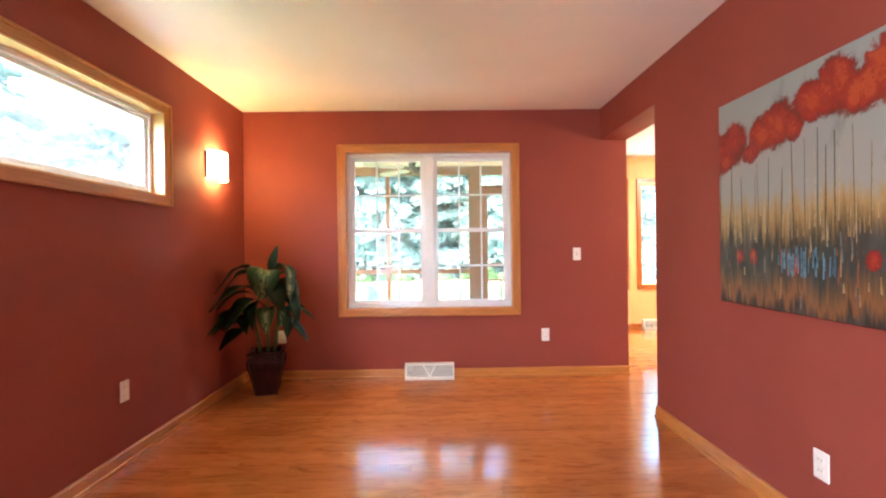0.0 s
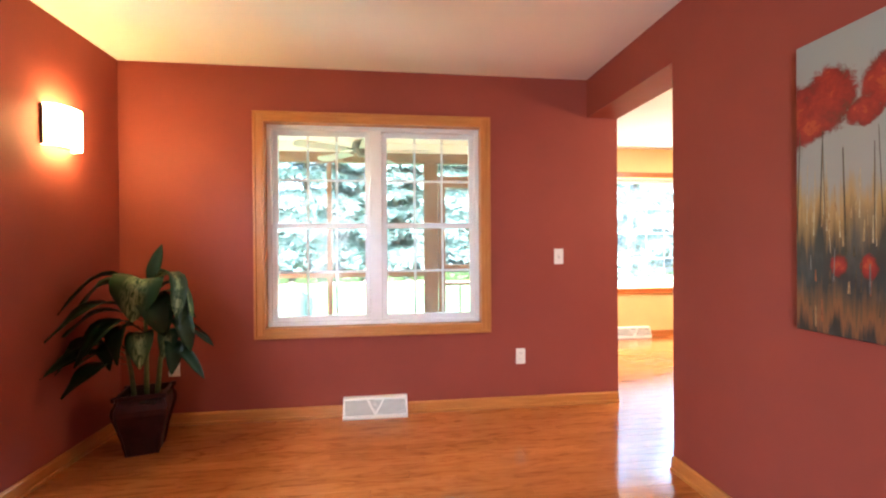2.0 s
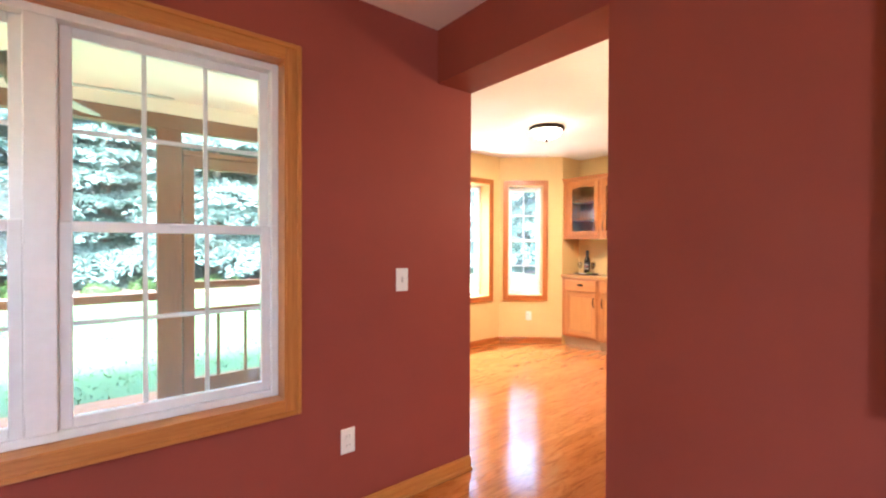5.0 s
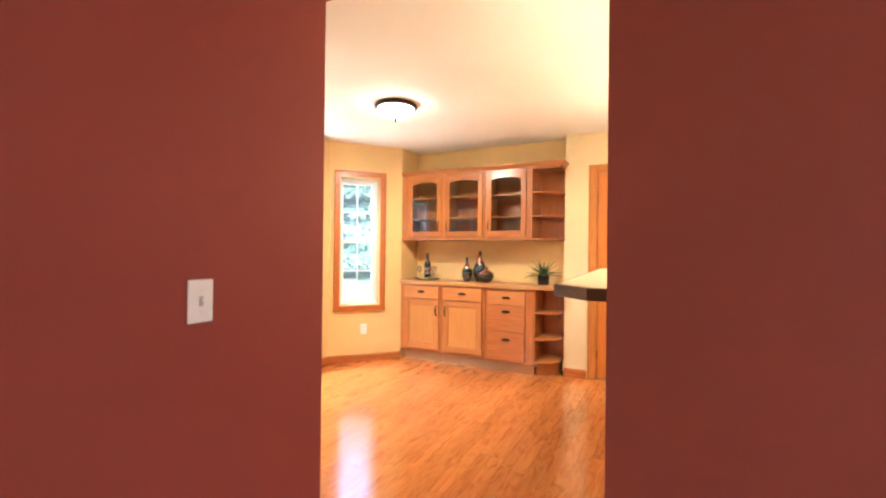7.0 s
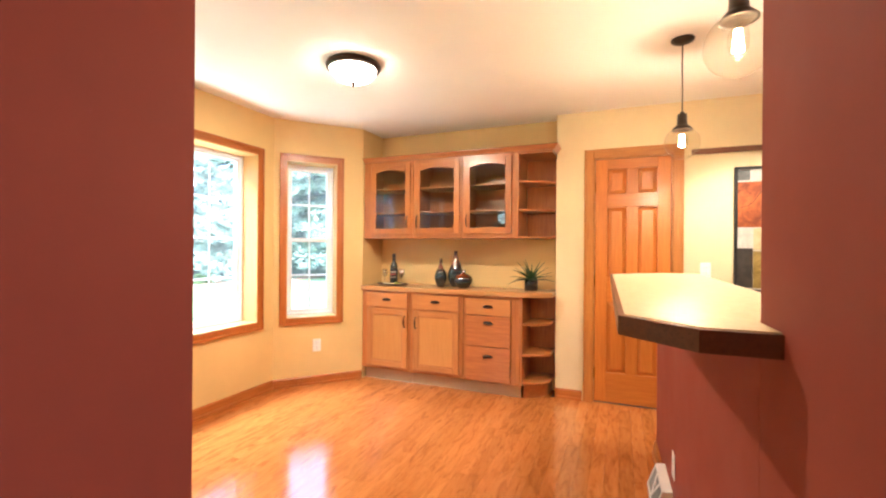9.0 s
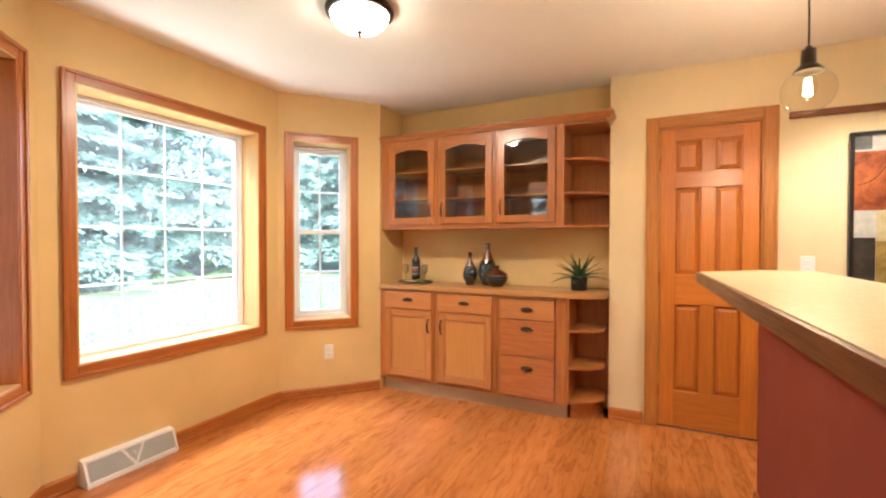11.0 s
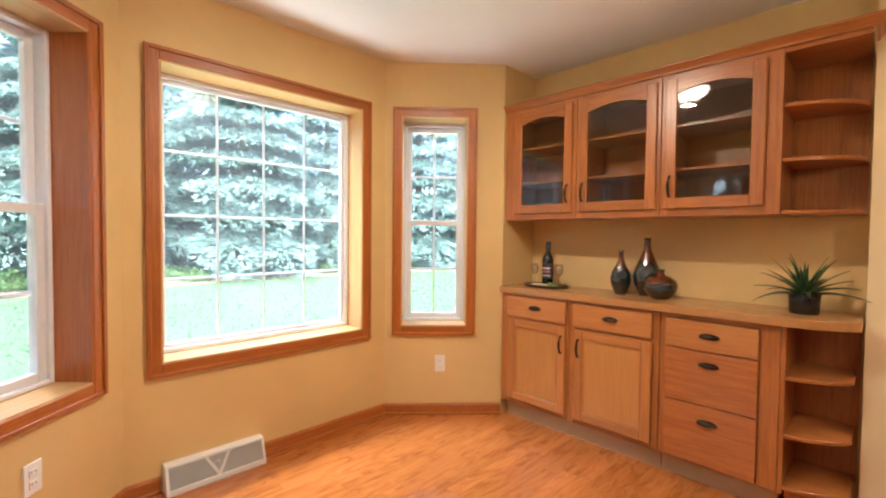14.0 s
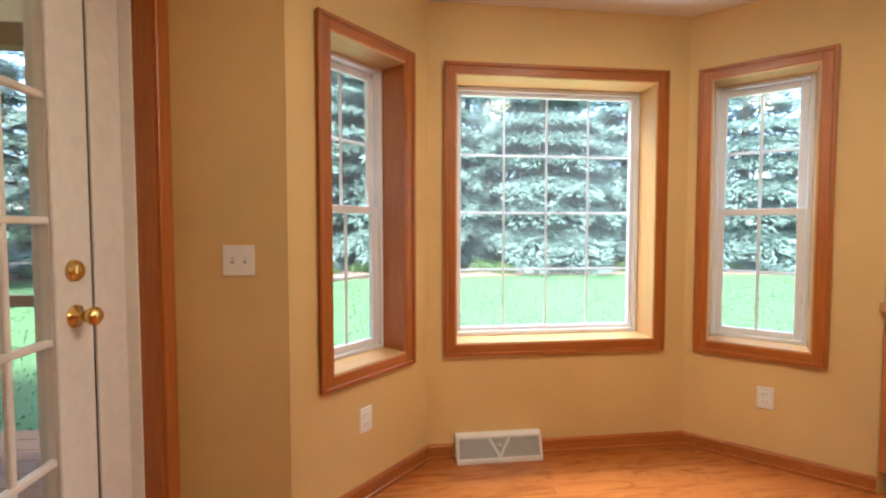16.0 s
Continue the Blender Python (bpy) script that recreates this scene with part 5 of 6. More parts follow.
# stalk, height, heading, length, width, first slope, last slope, variegated
LEAVES = [(1, 0.86, 276, 0.46, 0.24, 66, -92, 1), (1, 0.90, 100, 0.30, 0.07, 86, 74, 0), (1, 0.88, 338, 0.54, 0.14, 58, -78, 1), (1, 0.86, 214, 0.58, 0.13, 52, -44, 0), (1, 0.84, 190, 0.54, 0.14, 48, -50, 0),
          (1, 0.84, 8, 0.50, 0.14, 52, -74, 1), (1, 0.80, 318, 0.40, 0.17, 44, -88, 0), (1, 0.80, 40, 0.42, 0.13, 50, -55, 0), (1, 0.78, 350, 0.46, 0.15, 36, -80, 0),
          (1, 0.76, 226, 0.58, 0.14, 34, -34, 0), (1, 0.74, 200, 0.54, 0.14, 28, -38, 0), (1, 0.62, 285, 0.36, 0.13, 46, -88, 1),
          (2, 0.60, 342, 0.42, 0.085, 34, -22, 0), (2, 0.54, 330, 0.44, 0.075, 22, -42, 0), (2, 0.62, 300, 0.32, 0.11, 56, -80, 1), (2, 0.64, 20, 0.34, 0.09, 36, -40, 0),
          (0, 0.56, 206, 0.48, 0.13, 34, -30, 1), (0, 0.54, 228, 0.50, 0.12, 24, -24, 0), (0, 0.52, 184, 0.38, 0.12, 26, -30, 0), (0, 0.58, 258, 0.30, 0.12, 52, -78, 0), (0, 0.50, 243, 0.42, 0.13, 18, -32, 0),
          (1, 0.80, 140, 0.30, 0.12, 50, -30, 0), (1, 0.70, 238, 0.50, 0.14, 28, -52, 0), (1, 0.68, 252, 0.40, 0.13, 36, -74, 0), (2, 0.58, 312, 0.36, 0.10, 30, -62, 0),
          (0, 0.58, 218, 0.46, 0.12, 40, -48, 0), (1, 0.66, 212, 0.52, 0.13, 22, -44, 0), (2, 0.68, 328, 0.40, 0.12, 44, -70, 0)]
for s, h_, head, L, W, st, fl, var in LEAVES:
    sx, sy, top, lean = stalks[s]
    t = (h_ - 0.3) / (top - 0.3)
    bm = broad_leaf(L * 1.04, W * 1.2, radians(st), radians(fl - 5 if fl < 0 else fl))
    ob = part("leaf", bm, VARIEG if var else LEAFD, pl, "green leaf flecked with cream" if var else "", True)
    ob.matrix_basis = Matrix.Translation((sx + lean * min(t, 1), sy, h_)) @ Matrix.Rotation(radians(head), 4, 'Z') @ Matrix.Rotation(rng.uniform(-0.3, 0.3), 4, 'X')
pl.scale = (0.87, 0.87, 1.02)

# porch --------------------------------------------------------------------
CEDAR_L, CEDAR_D = (0.27, 0.110, 0.034), (0.15, 0.055, 0.017)
CEDX = wood("porch_cedar_x", CEDAR_L, CEDAR_D, "x", 0.6, 0.0)
CEDY = wood("porch_cedar_y", CEDAR_L, CEDAR_D, "y", 0.6, 0.0)
CEDZ = wood("porch_cedar_z", CEDAR_L, CEDAR_D, "z", 0.6, 0.0)
CREAMP = paint("cream_porch_ceiling", (0.90, 0.84, 0.76), 0.6)
SIDING = paint("outer_wall_paint", (0.70, 0.68, 0.62), 0.6)
solid("porch_ceiling", box(-3.0, 2.24, NY + 0.16, 8.25, 2.56, 2.66), CREAMP, "cream painted porch ceiling", "ceiling")
# unseen slab; its west eave and south reach are sized to block the sun
solid("roof", boxes([(-1.80, 7.0, -6.0, NY + 0.1, 2.70, 2.80), (2.2, 7.0, NY + 0.1, 7.35, 2.70, 2.80), (-3.3, 2.2, NY + 0.1, 8.30, 2.70, 2.80)]), SIDING, "unseen flat covering over the house that keeps the sun out", "roof")
deck = thing("porch_deck", (-0.4, 6.7, -0.12), "weathered wooden porch deck", "deck", kind="structure")
for k in range(20):
    y = NY + 0.17 + k * 0.143
    part("plank", box(-3.0, 2.24, y, y + 0.137, -0.13, -0.10), CEDX, deck)
part("joists", boxes([(x, x + 0.05, NY + 0.17, 8.02, -0.30, -0.131) for x in (-2.9, -1.6, -0.3, 1.0, 2.15)]), CEDY, deck)
FY = 7.80
pf = thing("porch_frame", (0, FY, -0.1), "brown wooden porch frame with posts and rails", "porch")
part("beam", box(-3.0, 2.24, FY, FY + 0.10, 2.295, 2.425, 0.004), CEDX, pf)
part("upper_beam", box(-3.0, 2.24, FY + 0.02, FY + 0.08, 2.426, 2.559), CREAMP, pf)
for x0, x1 in ((-0.125, -0.065), (1.135, 1.320), (-1.45, -1.39), (-2.9, -2.72)):
    part("post", box(x0, x1, FY + 0.005, FY + 0.095, -0.10, 2.295, 0.004), CEDZ, pf)
for x0, x1 in ((-2.72, -1.45), (-1.39, -0.125), (-0.065, 1.135)):
    part("rail", box(x0, x1, FY + 0.02, FY + 0.08, 0.795, 0.862, 0.003), CEDX, pf)
sd = thing("screen_door", (1.75, FY, -0.1), "brown wooden screen door of the porch", "door")
part("door_frame", boxes([(1.330, 1.420, FY + 0.012, FY + 0.085, -0.10, 2.08), (2.12, 2.20, FY + 0.012, FY + 0.085, -0.10, 2.08), (1.420, 2.12, FY + 0.012, FY + 0.085, 1.98, 2.08)], 0.004), CEDZ, sd)
part("door_bar", box(1.420, 2.12, FY + 0.02, FY + 0.075, 0.885, 0.945, 0.003), CEDX, sd)
part("door_bar", box(1.420, 2.12, FY + 0.02, FY + 0.075, 0.665, 0.700, 0.003), CEDX, sd)
for x in (1.62, 1.86):
    part("baluster", box(x - 0.012, x + 0.012, FY + 0.03, FY + 0.06, -0.05, 0.665), CEDZ, sd)
part("kick_bar", box(1.420, 2.12, FY + 0.02, FY + 0.075, -0.09, 0.06, 0.003), CEDX, sd)
part("transom", box(1.330, 2.20, FY + 0.012, FY + 0.085, 2.085, 2.13, 0.003), CEDX, pf)
part("corner_post", box(2.12, 2.24, FY - 0.13, FY - 0.02, -0.10, 2.56, 0.004), CEDZ, pf)

FANB = plain("brown_fan_metal", (0.045, 0.035, 0.028), 0.4, 0.4)
BLADE = plain("pale_fan_blade", (0.42, 0.40, 0.36), 0.45)
fx, fy = 0.42, 6.35
fan = thing("ceiling_fan", (fx, fy, 2.56), "porch ceiling fan with pale blades at rest", "ceiling fan")
part("canopy", lathe([(0, 0), (0.070, 0), (0.066, -0.03), (0.020, -0.055), (0, -0.055)], (fx, fy, 2.56), 24), FANB, fan, "", True)
part("down_rod", tube([(fx, fy, 2.52), (fx, fy, 2.22)], 0.014, 10), FANB, fan, "", True)
part("motor", lathe([(0, 0.075), (0.04, 0.072), (0.090, 0.050), (0.105, 0.010), (0.095, -0.030), (0.055, -0.055), (0.045, -0.085), (0, -0.090)], (fx, fy, 2.165), 28), FANB, fan, "", True)
for k in range(5):
    a = radians(-8 + 72 * k)
    m = Matrix.Translation((fx, fy, 2.135)) @ Matrix.Rotation(a, 4, 'Z')
    bm = box(0.08, 0.20, -0.016, 0.016, -0.006, 0.004, 0.002)
    bm.transform(m)
    ir = part("blade_iron", bm, FANB, fan)
    bm = prism([(0.17, -0.050), (0.60, -0.070), (0.655, -0.045), (0.665, 0.0), (0.655, 0.045), (0.60, 0.070), (0.17, 0.050)], "z", -0.003, 0.003)
    bm.transform(m @ Matrix.Translation((0, 0, -0.010)) @ Matrix.Rotation(radians(11), 4, 'X'))
    part("blade", bm, BLADE, fan)

# small round table on the porch with a teal jar on it
tx, ty, th = -0.17, 6.73, 0.45
tb = thing("side_table", (tx, ty, -0.10), "small round pale wooden porch table with a dark apron", "table")
part("tabletop", lathe([(0, th - 0.028), (0.262, th - 0.028), (0.275, th - 0.020), (0.275, th - 0.008), (0.268, th), (0, th)], (tx, ty, 0), 40), plain("pale_table_wood", (0.66, 0.56, 0.40), 0.4, 0.0, 0.12), tb)
part("apron", lathe([(0.235, th - 0.030), (0.250, th - 0.030), (0.250, th - 0.075), (0.235, th - 0.075), (0.235, th - 0.030)], (tx, ty, 0), 40), BAREDGE, tb, "dark brown apron")
for a in (0.5, 2.07, 3.64, 5.21):
    lx_, ly_ = tx + 0.225 * math.cos(a), ty + 0.225 * math.sin(a)
    part("leg", tube([(lx_, ly_, th - 0.03), (lx_, ly_, 0.2), (tx + 0.26 * math.cos(a), ty + 0.26 * math.sin(a), -0.10)], [0.018, 0.016, 0.012], 8), BAREDGE, tb, "", True)
jr = thing("drinks_jar", (tx - 0.07, ty + 0.03, th), "pale teal glazed drinks jar on a porch table", "jar")
TEAL = plain("pale_teal_glaze", (0.30, 0.58, 0.58), 0.3, 0.0, 0.1)
part("body", lathe([(0, 0), (0.090, 0), (0.105, 0.02), (0.112, 0.10), (0.108, 0.19), (0.085, 0.222), (0.080, 0.232), (0, 0.232)], (tx - 0.07, ty + 0.03, th), 32), TEAL, jr, "", True)
part("lid", lathe([(0, 0.2325), (0.083, 0.2325), (0.080, 0.248), (0.020, 0.258), (0.018, 0.275), (0, 0.278)], (tx - 0.07, ty + 0.03, th), 28), TEAL, jr, "", True)

# garden -------------------------------------------------------------------
n = Nodes("lawn_grass")
v = n.coords((1, 1, 1))
a = n.noise(v, 0.35, 6, 0.65)
b = n.noise(v, 18.0, 5, 0.7)
c = n.mix(n.ramp(b, (0.35, (0, 0, 0)), (0.7, (1, 1, 1))), n.ramp(a, (0.3, (0.021, 0.062, 0.016)), (0.7, (0.029, 0.082, 0.022))), (0.036, 0.092, 0.027))
n.bump(b, 0.8, 0.03)
LAWN = n.set(Base_Color=c, Roughness=0.85)
n = Nodes("bark_mulch")
f = n.noise(n.coords((1, 1, 1)), 9.0, 6, 0.7)
n.bump(f, 1.0, 0.04)
MULCH = n.set(Base_Color=n.ramp(f, (0.3, (0.045, 0.028, 0.020)), (0.7, (0.17, 0.105, 0.075))), Roughness=0.9)
GZ = -0.32
bm = bmesh.new()
for p in ((-1500, -1500), (1500, -1500), (1500, 1500), (-1500, 1500)):
    bm.verts.new((p[0], p[1], GZ))
bm.faces.new(bm.verts[:])
solid("ground", bm, LAWN, "mown green lawn around the house", "lawn")
rng = random.Random(5)
edge_pts = [(-22 + 3.0 * k, 19.3 + 0.5 * math.sin(k * 1.3) + rng.uniform(-0.3, 0.3)) for k in range(18)]
bm = prism([*edge_pts, (30, 34), (-22, 34)], "z", GZ - 0.05, GZ + 0.03)
solid("mulch_bed", bm, MULCH, "bark mulch bed under the spruces", "planting bed")
solid("house_base", boxes([(WX - 0.14, KX - 0.16, SY - 0.14, NY + 0.14, GZ - 0.2, -0.03), (KX - 0.14, 5.98, 0.78, 6.72, GZ - 0.2, -0.03)]), SIDING, "foundation of the house", "foundation")
bm = prism([(2.74, 6.74), (3.34, 7.44), (4.93, 7.44), (5.6, 6.74)], "z", GZ - 0.2, -0.03)
solid("bay_base", bm, SIDING, "foundation under the bay window", "foundation")

# grass blades near the windows
rs = np.random.RandomState(3)
N = 26000
gx = rs.uniform(-7, 16, N)
gy = 8.2 + 12.5 * rs.uniform(0, 1, N) ** 1.4
ang = rs.uniform(0, math.pi, N)
hgt = rs.uniform(0.02, 0.05, N)
wid = rs.uniform(0.006, 0.016, N)
lx, ly = rs.uniform(-0.03, 0.03, N), rs.uniform(-0.03, 0.03, N)
v0 = np.stack([gx - np.cos(ang) * wid, gy - np.sin(ang) * wid, np.full(N, GZ)], 1)
v1 = np.stack([gx + np.cos(ang) * wid, gy + np.sin(ang) * wid, np.full(N, GZ)], 1)
v2 = np.stack([gx + lx, gy + ly, GZ + hgt], 1)
vv = np.stack([v0, v1, v2], 1).reshape(-1, 3)
me = bpy.data.meshes.new("grass")
me.from_pydata(vv.tolist(), [], np.arange(3 * N).reshape(-1, 3).tolist())
me.materials.append(LAWN)
tagged(new("grass", me), "blades of mown green grass", "grass", kind="stuff")


def needle_material(name, c0, c1, c2):
    n = Nodes(name)
    g = n.add("NewGeometry")
    f = n.noise(n.coords((1, 1, 2.0)), 1.1, 4)
    base = n.ramp(g.outputs["Random Per Island"], (0.0, c0), (0.6, c1), (1.0, c2))
    # noise darkens the foliage: random tone, with clump shading put into the colour
    base = n.mix(n.ramp(f, (0.40, (0, 0, 0)), (0.60, (0.75, 0.75, 0.75))), base, dim(c0, 0.8))
    n.set(Base_Color=base, Roughness=0.7)
    tl = n.add("BsdfTranslucent")
    n.put(tl.inputs[0], base)
    mx = n.add("MixShader")
    mx.inputs[0].default_value = 0.5
    n.put(mx.inputs[1], n.b.outputs[0])
    n.put(mx.inputs[2], tl.outputs[0])
    n.put(n.out.inputs[0], mx.outputs[0])
    return n.m


SPRUCE = needle_material("blue_spruce_needles", (0.110, 0.175, 0.152), (0.140, 0.212, 0.190), (0.190, 0.265, 0.246))
HEDGE = needle_material("hedge_leaves", (0.045, 0.095, 0.020), (0.095, 0.175, 0.045), (0.15, 0.24, 0.08))
BARK = plain("spruce_bark", (0.10, 0.075, 0.060), 0.9, 0.0, 0.4, 16.0)


def spruce_crown(seed, height, radius, low):
    """Drooping boughs of flat needle sprays round a trunk."""
    r_ = np.random.RandomState(seed)
    verts, quads = [], []

    def spray(p, d, side, L, W):
        i = len(verts)
        tip = p + d * L
        mid = p + d * L * 0.45
        dr = np.array([0, 0, -0.06 * L])
        verts.extend([p, mid - side * W + dr, tip, mid + side * W + dr])
        quads.append((i, i + 1, i + 2, i + 3))
    z = low
    while z < height - 0.3:
        t = (z - low) / (height - low)
        R = radius * (1 - t) ** 0.85 + 0.15
        count = max(5, int(13 * (1 - t) + 5))
        a0 = r_.uniform(0, 6.28)
        for k in range(count):
            az = a0 + 6.283 * k / count + r_.uniform(-0.25, 0.25)
            L = R * r_.uniform(0.72, 1.12)
            out_ = np.array([math.cos(az), math.sin(az), 0.0])
            side = np.array([-math.sin(az), math.cos(az), 0.0])
            rise = 0.15 + 0.5 * t
            steps = max(4, int(L / 0.20))
            for s in range(1, steps + 1):
                u = s / steps
                if u < 0.22:
                    continue
                c_ = out_ * L * u + np.array([0, 0, z + L * (rise * u - 0.55 * u * u)])
                reach = 0.62 * L * (1 - u) ** 0.8 * min(1, u * 2.4) + 0.16
                m = max(2, int(reach / 0.16))
                for q in range(-m, m + 1):
                    w = q / m
                    p = c_ + side * reach * w + np.array([0, 0, -0.22 * abs(w) * reach + r_.uniform(-0.07, 0.07)]) + out_ * r_.uniform(-0.1, 0.1)
                    d = out_ * r_.uniform(0.25, 0.9) + side * (0.7 * w + r_.uniform(-0.4, 0.4)) + np.array([0, 0, r_.uniform(-0.45, 0.10)])
                    d = d / np.linalg.norm(d)
                    face_ = out_ + np.array([0, 0, r_.uniform(0.5, 1.5)]) + side * r_.uniform(-0.4, 0.4)
                    sd_ = np.cross(d, face_)
                    sd_ = sd_ / (np.linalg.norm(sd_) + 1e-6)
                    for _ in range(4):
                        spray(p + r_.uniform(-0.09, 0.09, 3), d + r_.uniform(-0.25, 0.25, 3), sd_ + r_.uniform(-0.15, 0.15, 3), r_.uniform(0.16, 0.34), r_.uniform(0.022, 0.042))
        z += r_.uniform(0.80, 1.10) * (1.0 - 0.35 * t)
    me = bpy.data.meshes.new("crown")
    me.from_pydata([tuple(p) for p in verts], [], quads)
    return me


def spruce(seed, height, radius, low):
    o = thing("spruce_tree", pose(0, 0, 0), "tall blue spruce with drooping boughs", "tree", "spruces behind the lawn")
    rg = random.Random(seed)
    pts = [(rg.uniform(-0.04, 0.04), rg.uniform(-0.04, 0.04), height * k / 8) for k in range(9)]
    part("trunk", tube(pts, [0.25 * (1 - k / 8.6) for k in range(9)], 10), BARK, o, "", True)
    me = spruce_crown(seed, height, radius, low)
    me.materials.append(SPRUCE)
    c = new("crown", me)
    c.parent = o
    bm = bmesh.new()
    for k in range(26):
        a = k * 2.4
        z = low + 0.1 + k * 0.22
        L = radius * (1 - k / 34) * 0.75
        one = tube([(0, 0, z), (L * 0.5 * math.cos(a), L * 0.5 * math.sin(a), z + 0.05), (L * math.cos(a), L * math.sin(a), z - 0.25)], [0.045, 0.03, 0.012], 5)
        tmp = bpy.data.meshes.new("tmp")
        one.to_mesh(tmp)
        one.free()
        bm.from_mesh(tmp)
        bpy.data.meshes.remove(tmp)
    part("limbs", bm, BARK, o)
    return o


trees = [spruce(2, 12.0, 3.6, 2.2), spruce(9, 13.5, 3.9, 0.7)]
# western spruces, some unseen, are added also to screen window_2 from the sky
PLACES = [(4.6, 23.2, 0, 1.0, 20), (9.4, 22.6, 1, 1.0, 80), (1.0, 24.4, 1, 0.95, 140), (-3.2, 23.4, 0, 1.0, 200), (13.8, 23.8, 0, 1.05, 250), (-7.8, 24.0, 1, 1.0, 310), (7.0, 27.0, 1, 1.15, 10), (18.4, 22.4, 1, 1.0, 50), (-12.4, 23.2, 0, 1.05, 120), (21.5, 18.6, 0, 1.0, 170),
          (2.6, 28.0, 0, 1.15, 95), (11.6, 27.8, 0, 1.1, 220), (-1.0, 28.6, 1, 1.1, 30), (-24.0, 9.5, 1, 0.8, 60), (-12.5, 2.2, 1, 0.9, 15), (-13.5, 7.6, 1, 0.85, 140), (-14.0, -4.0, 0, 0.9, 260), (-11.5, 12.4, 1, 0.9, 75), (-10.5, 17.0, 0, 0.95, 190), (23.6, 22.6, 1, 1.0, 33), (28.0, 25.0, 1, 1.1, 99), (26.5, 19.5, 1, 0.95, 211)]
for i, (x, y, k, s, a) in enumerate(PLACES):
    m = pose(x, y, GZ, 0, 0, a) @ Matrix.Diagonal((s, s, s, 1))
    if i < 2:
        trees[k].matrix_basis = m
    else:
        t2 = copy_thing(trees[k], pose(x, y, GZ, 0, 0, a))
        t2.scale = (s, s, s)


def shrub_mesh(seed):
    r_ = np.random.RandomState(seed)
    n_ = 2600
    d = r_.normal(size=(n_, 3))
    d /= np.linalg.norm(d, axis=1)[:, None]
    d[:, 2] = np.abs(d[:, 2])
    lump = 1 + 0.18 * np.sin(5 * d[:, 0] + seed) + 0.15 * np.cos(7 * d[:, 1])
    p = d * (r_.uniform(0.55, 1.0, n_) ** 0.5 * lump)[:, None] * np.array([1.2, 0.9, 0.85])
    e = r_.normal(size=(n_, 3))
    e /= np.linalg.norm(e, axis=1)[:, None]
    f_ = np.cross(e, d + 0.01)
    f_ /= np.linalg.norm(f_, axis=1)[:, None]
    s = r_.uniform(0.05, 0.10, n_)[:, None]
    vv = np.stack([p - e * s, p - f_ * s * 0.5, p + e * s, p + f_ * s * 0.5], 1).reshape(-1, 3)
    me = bpy.data.meshes.new("foliage")
    me.from_pydata(vv.tolist(), [], np.arange(4 * n_).reshape(-1, 4).tolist())
    me.materials.append(HEDGE)
    return me


sh = thing("shrub", pose(0, 0, 0), "leafy green garden shrub", "shrub", "shrubs behind the spruces")
fo = new("foliage", shrub_mesh(3))
fo.parent = sh
part("stem", tube([(0, 0, -0.02), (0.02, 0, 0.3), (0, 0.02, 0.6)], [0.05, 0.04, 0.02], 7), BARK, sh)
spots = [(-20 + 2.3 * k + rng.uniform(-0.4, 0.4), 29.5 + rng.uniform(-0.6, 0.8), rng.uniform(1.1, 1.9)) for k in range(24)]
for i, (x, y, s) in enumerate(spots):
    o = sh if i == 0 else copy_thing(sh, pose(0, 0, 0))
    o.matrix_basis = pose(x, y, GZ + 0.02, 0, 0, 47 * i)
    o.scale = (s, s, s)

# low green undergrowth in the mulch bed
for k in range(26):
    o = copy_thing(sh, pose(0, 0, 0))
    s = rng.uniform(0.28, 0.55)
    o.matrix_basis = pose(-11 + 1.15 * k + rng.uniform(-0.4, 0.4), 20.9 + rng.uniform(-0.5, 0.9), GZ + 0.04, 0, 0, 71 * k)
    o.scale = (s * 1.3, s, s)
    tagged(o, "low leafy green shrub in the mulch bed", "shrub", "low shrubs under the spruces")

# floor boards -------------------------------------------------------------


def spans(y):
    """The stretches of x that the floor covers at y."""
    out_ = []
    if SY < y < NY:
        out_.append((WX - 0.01, KX))
    x0, x1 = KX, 5.70
    if y > NY:
        x0 = KX - 0.0
    if 4.96 < y < 6.785:
        x1 = 5.86
    if 6.75 < y:
        x0 = 2.81 + (y - 6.75)
    if 6.785 < y:
        x1 = 5.485 - (y - 6.785) * 1.1
    if y < 0.9 or y > 7.335:
        return out_
    if out_:
        return [(out_[0][0], x1)]
    return [(x0, x1)]


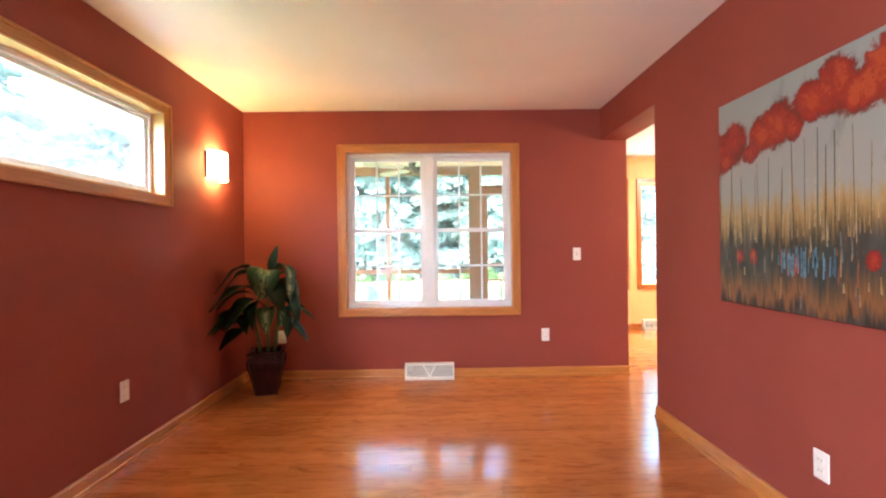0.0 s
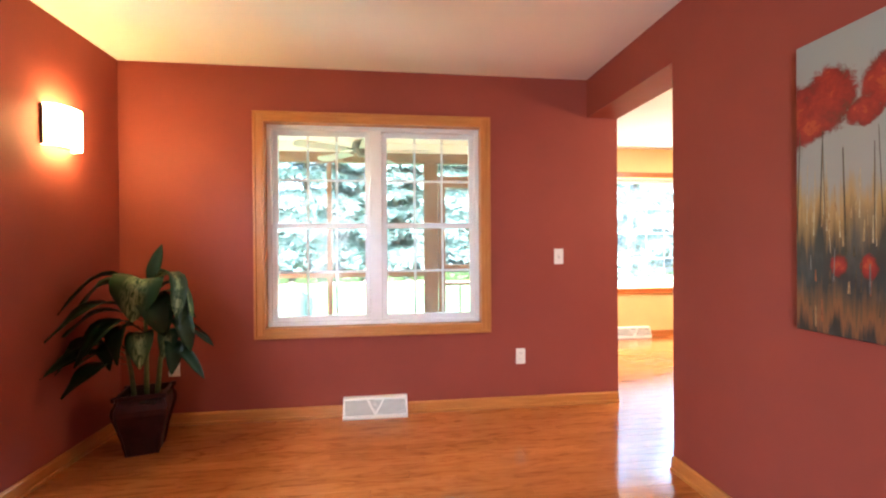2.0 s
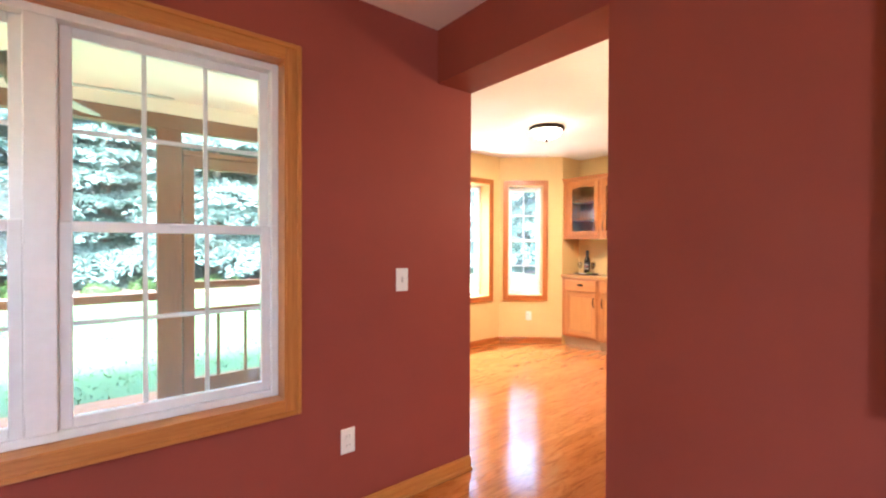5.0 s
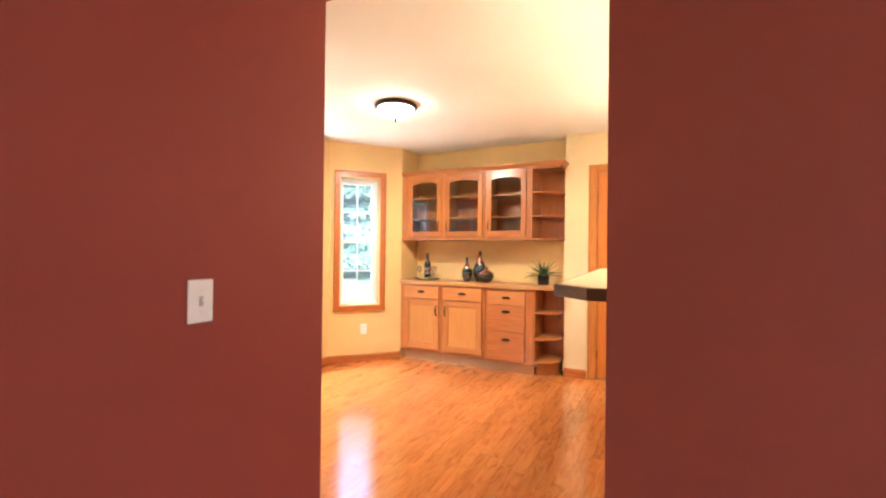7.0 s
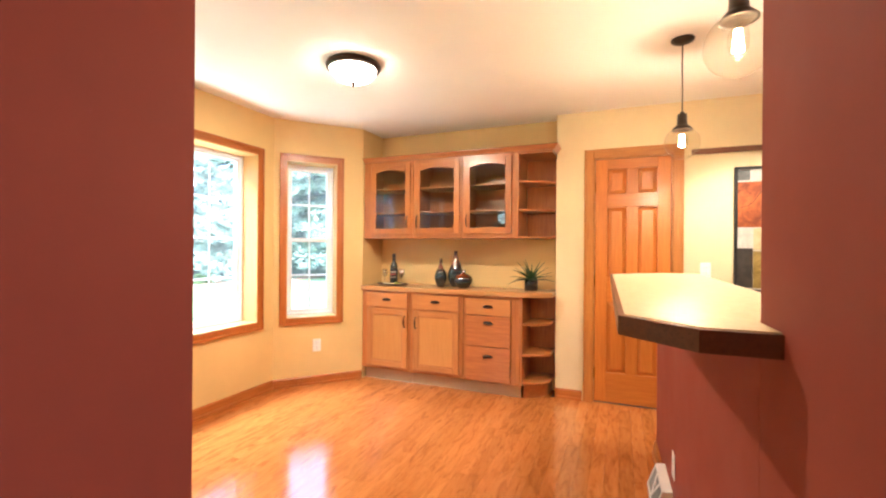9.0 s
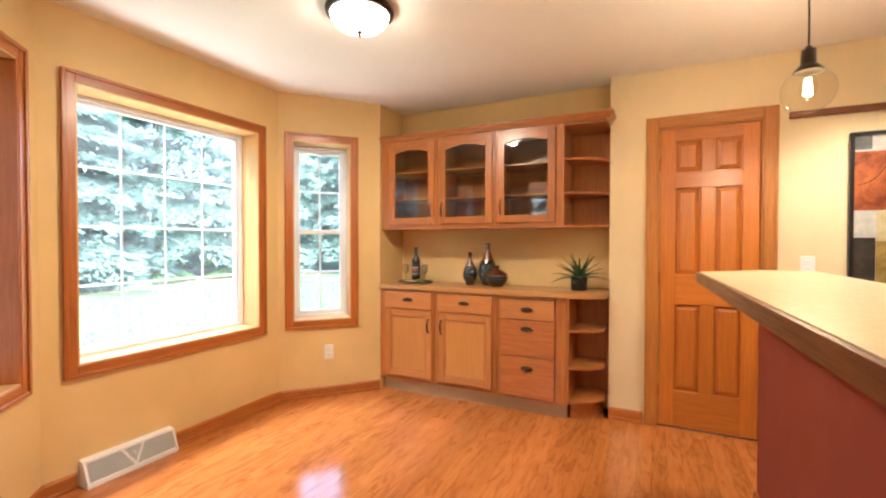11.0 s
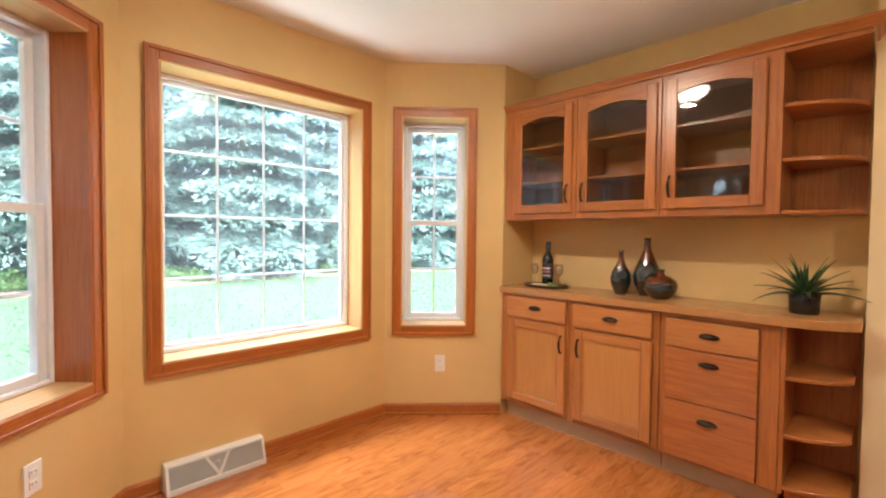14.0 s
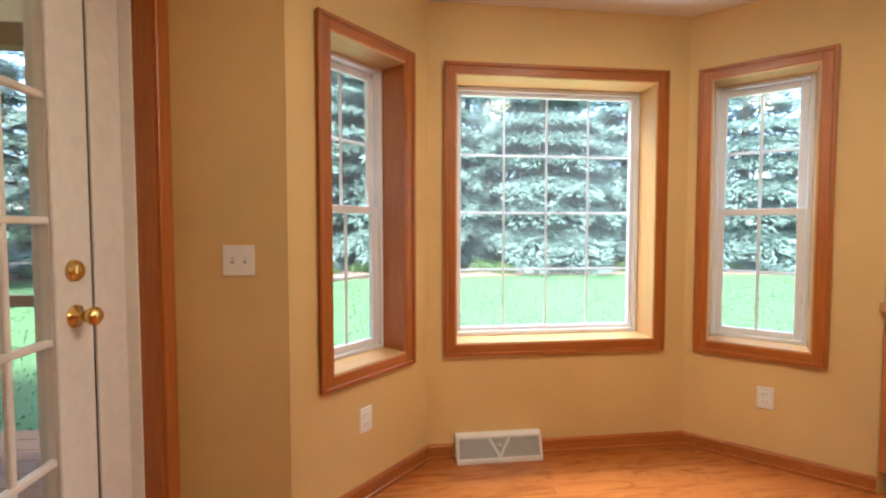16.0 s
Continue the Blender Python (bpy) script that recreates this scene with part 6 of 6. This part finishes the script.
solid("floor", prism([(WX - 0.05, SY - 0.05), (EX + 0.1, SY - 0.05), (EX + 0.1, 0.85), (6.3, 0.85), (6.3, 4.9), (5.9, 4.9), (5.9, 6.83), (5.53, 6.83), (4.92, 7.38), (3.35, 7.38), (2.76, 6.80), (2.26, 6.80), (2.26, 5.25), (WX - 0.05, 5.25)], "z", -0.03, -0.004),
      plain("subfloor", (0.06, 0.025, 0.010), 0.7), "varnished red oak strip floor", "floor")
floor_ob = bpy.data.objects["floor"]
BWID = 0.0785
rng = random.Random(77)
near, rest_v, rest_f = 0, [], []
corner = [(0, 0), (1, 0), (1, 1), (0, 1)]
y = SY
while y < 7.335:
    for x0, x1 in spans(y + BWID / 2):
        x = x0 - rng.uniform(0.0, 0.7)
        while x < x1:
            L = rng.uniform(0.55, 1.55)
            a, b = max(x, x0), min(x + L, x1)
            x += L
            if b - a < 0.03:
                continue
            g = 0.0002
            c = 0.0007
            lo = [(a + g, y + g, -0.004), (b - g, y + g, -0.004), (b - g, y + BWID - g, -0.004), (a + g, y + BWID - g, -0.004)]
            mid = [(p[0], p[1], -c) for p in lo]
            top = [(a + g + c * 0.6, y + g + c * 0.6, 0), (b - g - c * 0.6, y + g + c * 0.6, 0), (b - g - c * 0.6, y + BWID - g - c * 0.6, 0), (a + g + c * 0.6, y + BWID - g - c * 0.6, 0)]
            vs = lo + mid + top
            fs = [(8, 9, 10, 11)] + [(4 + i, 4 + (i + 1) % 4, 8 + (i + 1) % 4, 8 + i) for i in range(4)] + [(i, (i + 1) % 4, 4 + (i + 1) % 4, 4 + i) for i in range(4)]
            seen = (y > 3.2 and b > -1.0 and a < 5.3)
            if seen and near < 300:
                near += 1
                me = bpy.data.meshes.new("floorboard")
                me.from_pydata(vs, [], fs)
                me.materials.append(FLOOR_PIECE)
                ob = new("floorboard", me)
                ob.parent = floor_ob
            else:
                k = len(rest_v)
                rest_v.extend(vs)
                rest_f.extend([tuple(i + k for i in f_) for f_ in fs])
    y += BWID
me = bpy.data.meshes.new("floorboards")
me.from_pydata(rest_v, [], rest_f)
me.materials.append(FLOOR_REST)
ob = tagged(new("floorboards", me), "varnished red oak floor boards", kind="stuff")
ob.parent = floor_ob
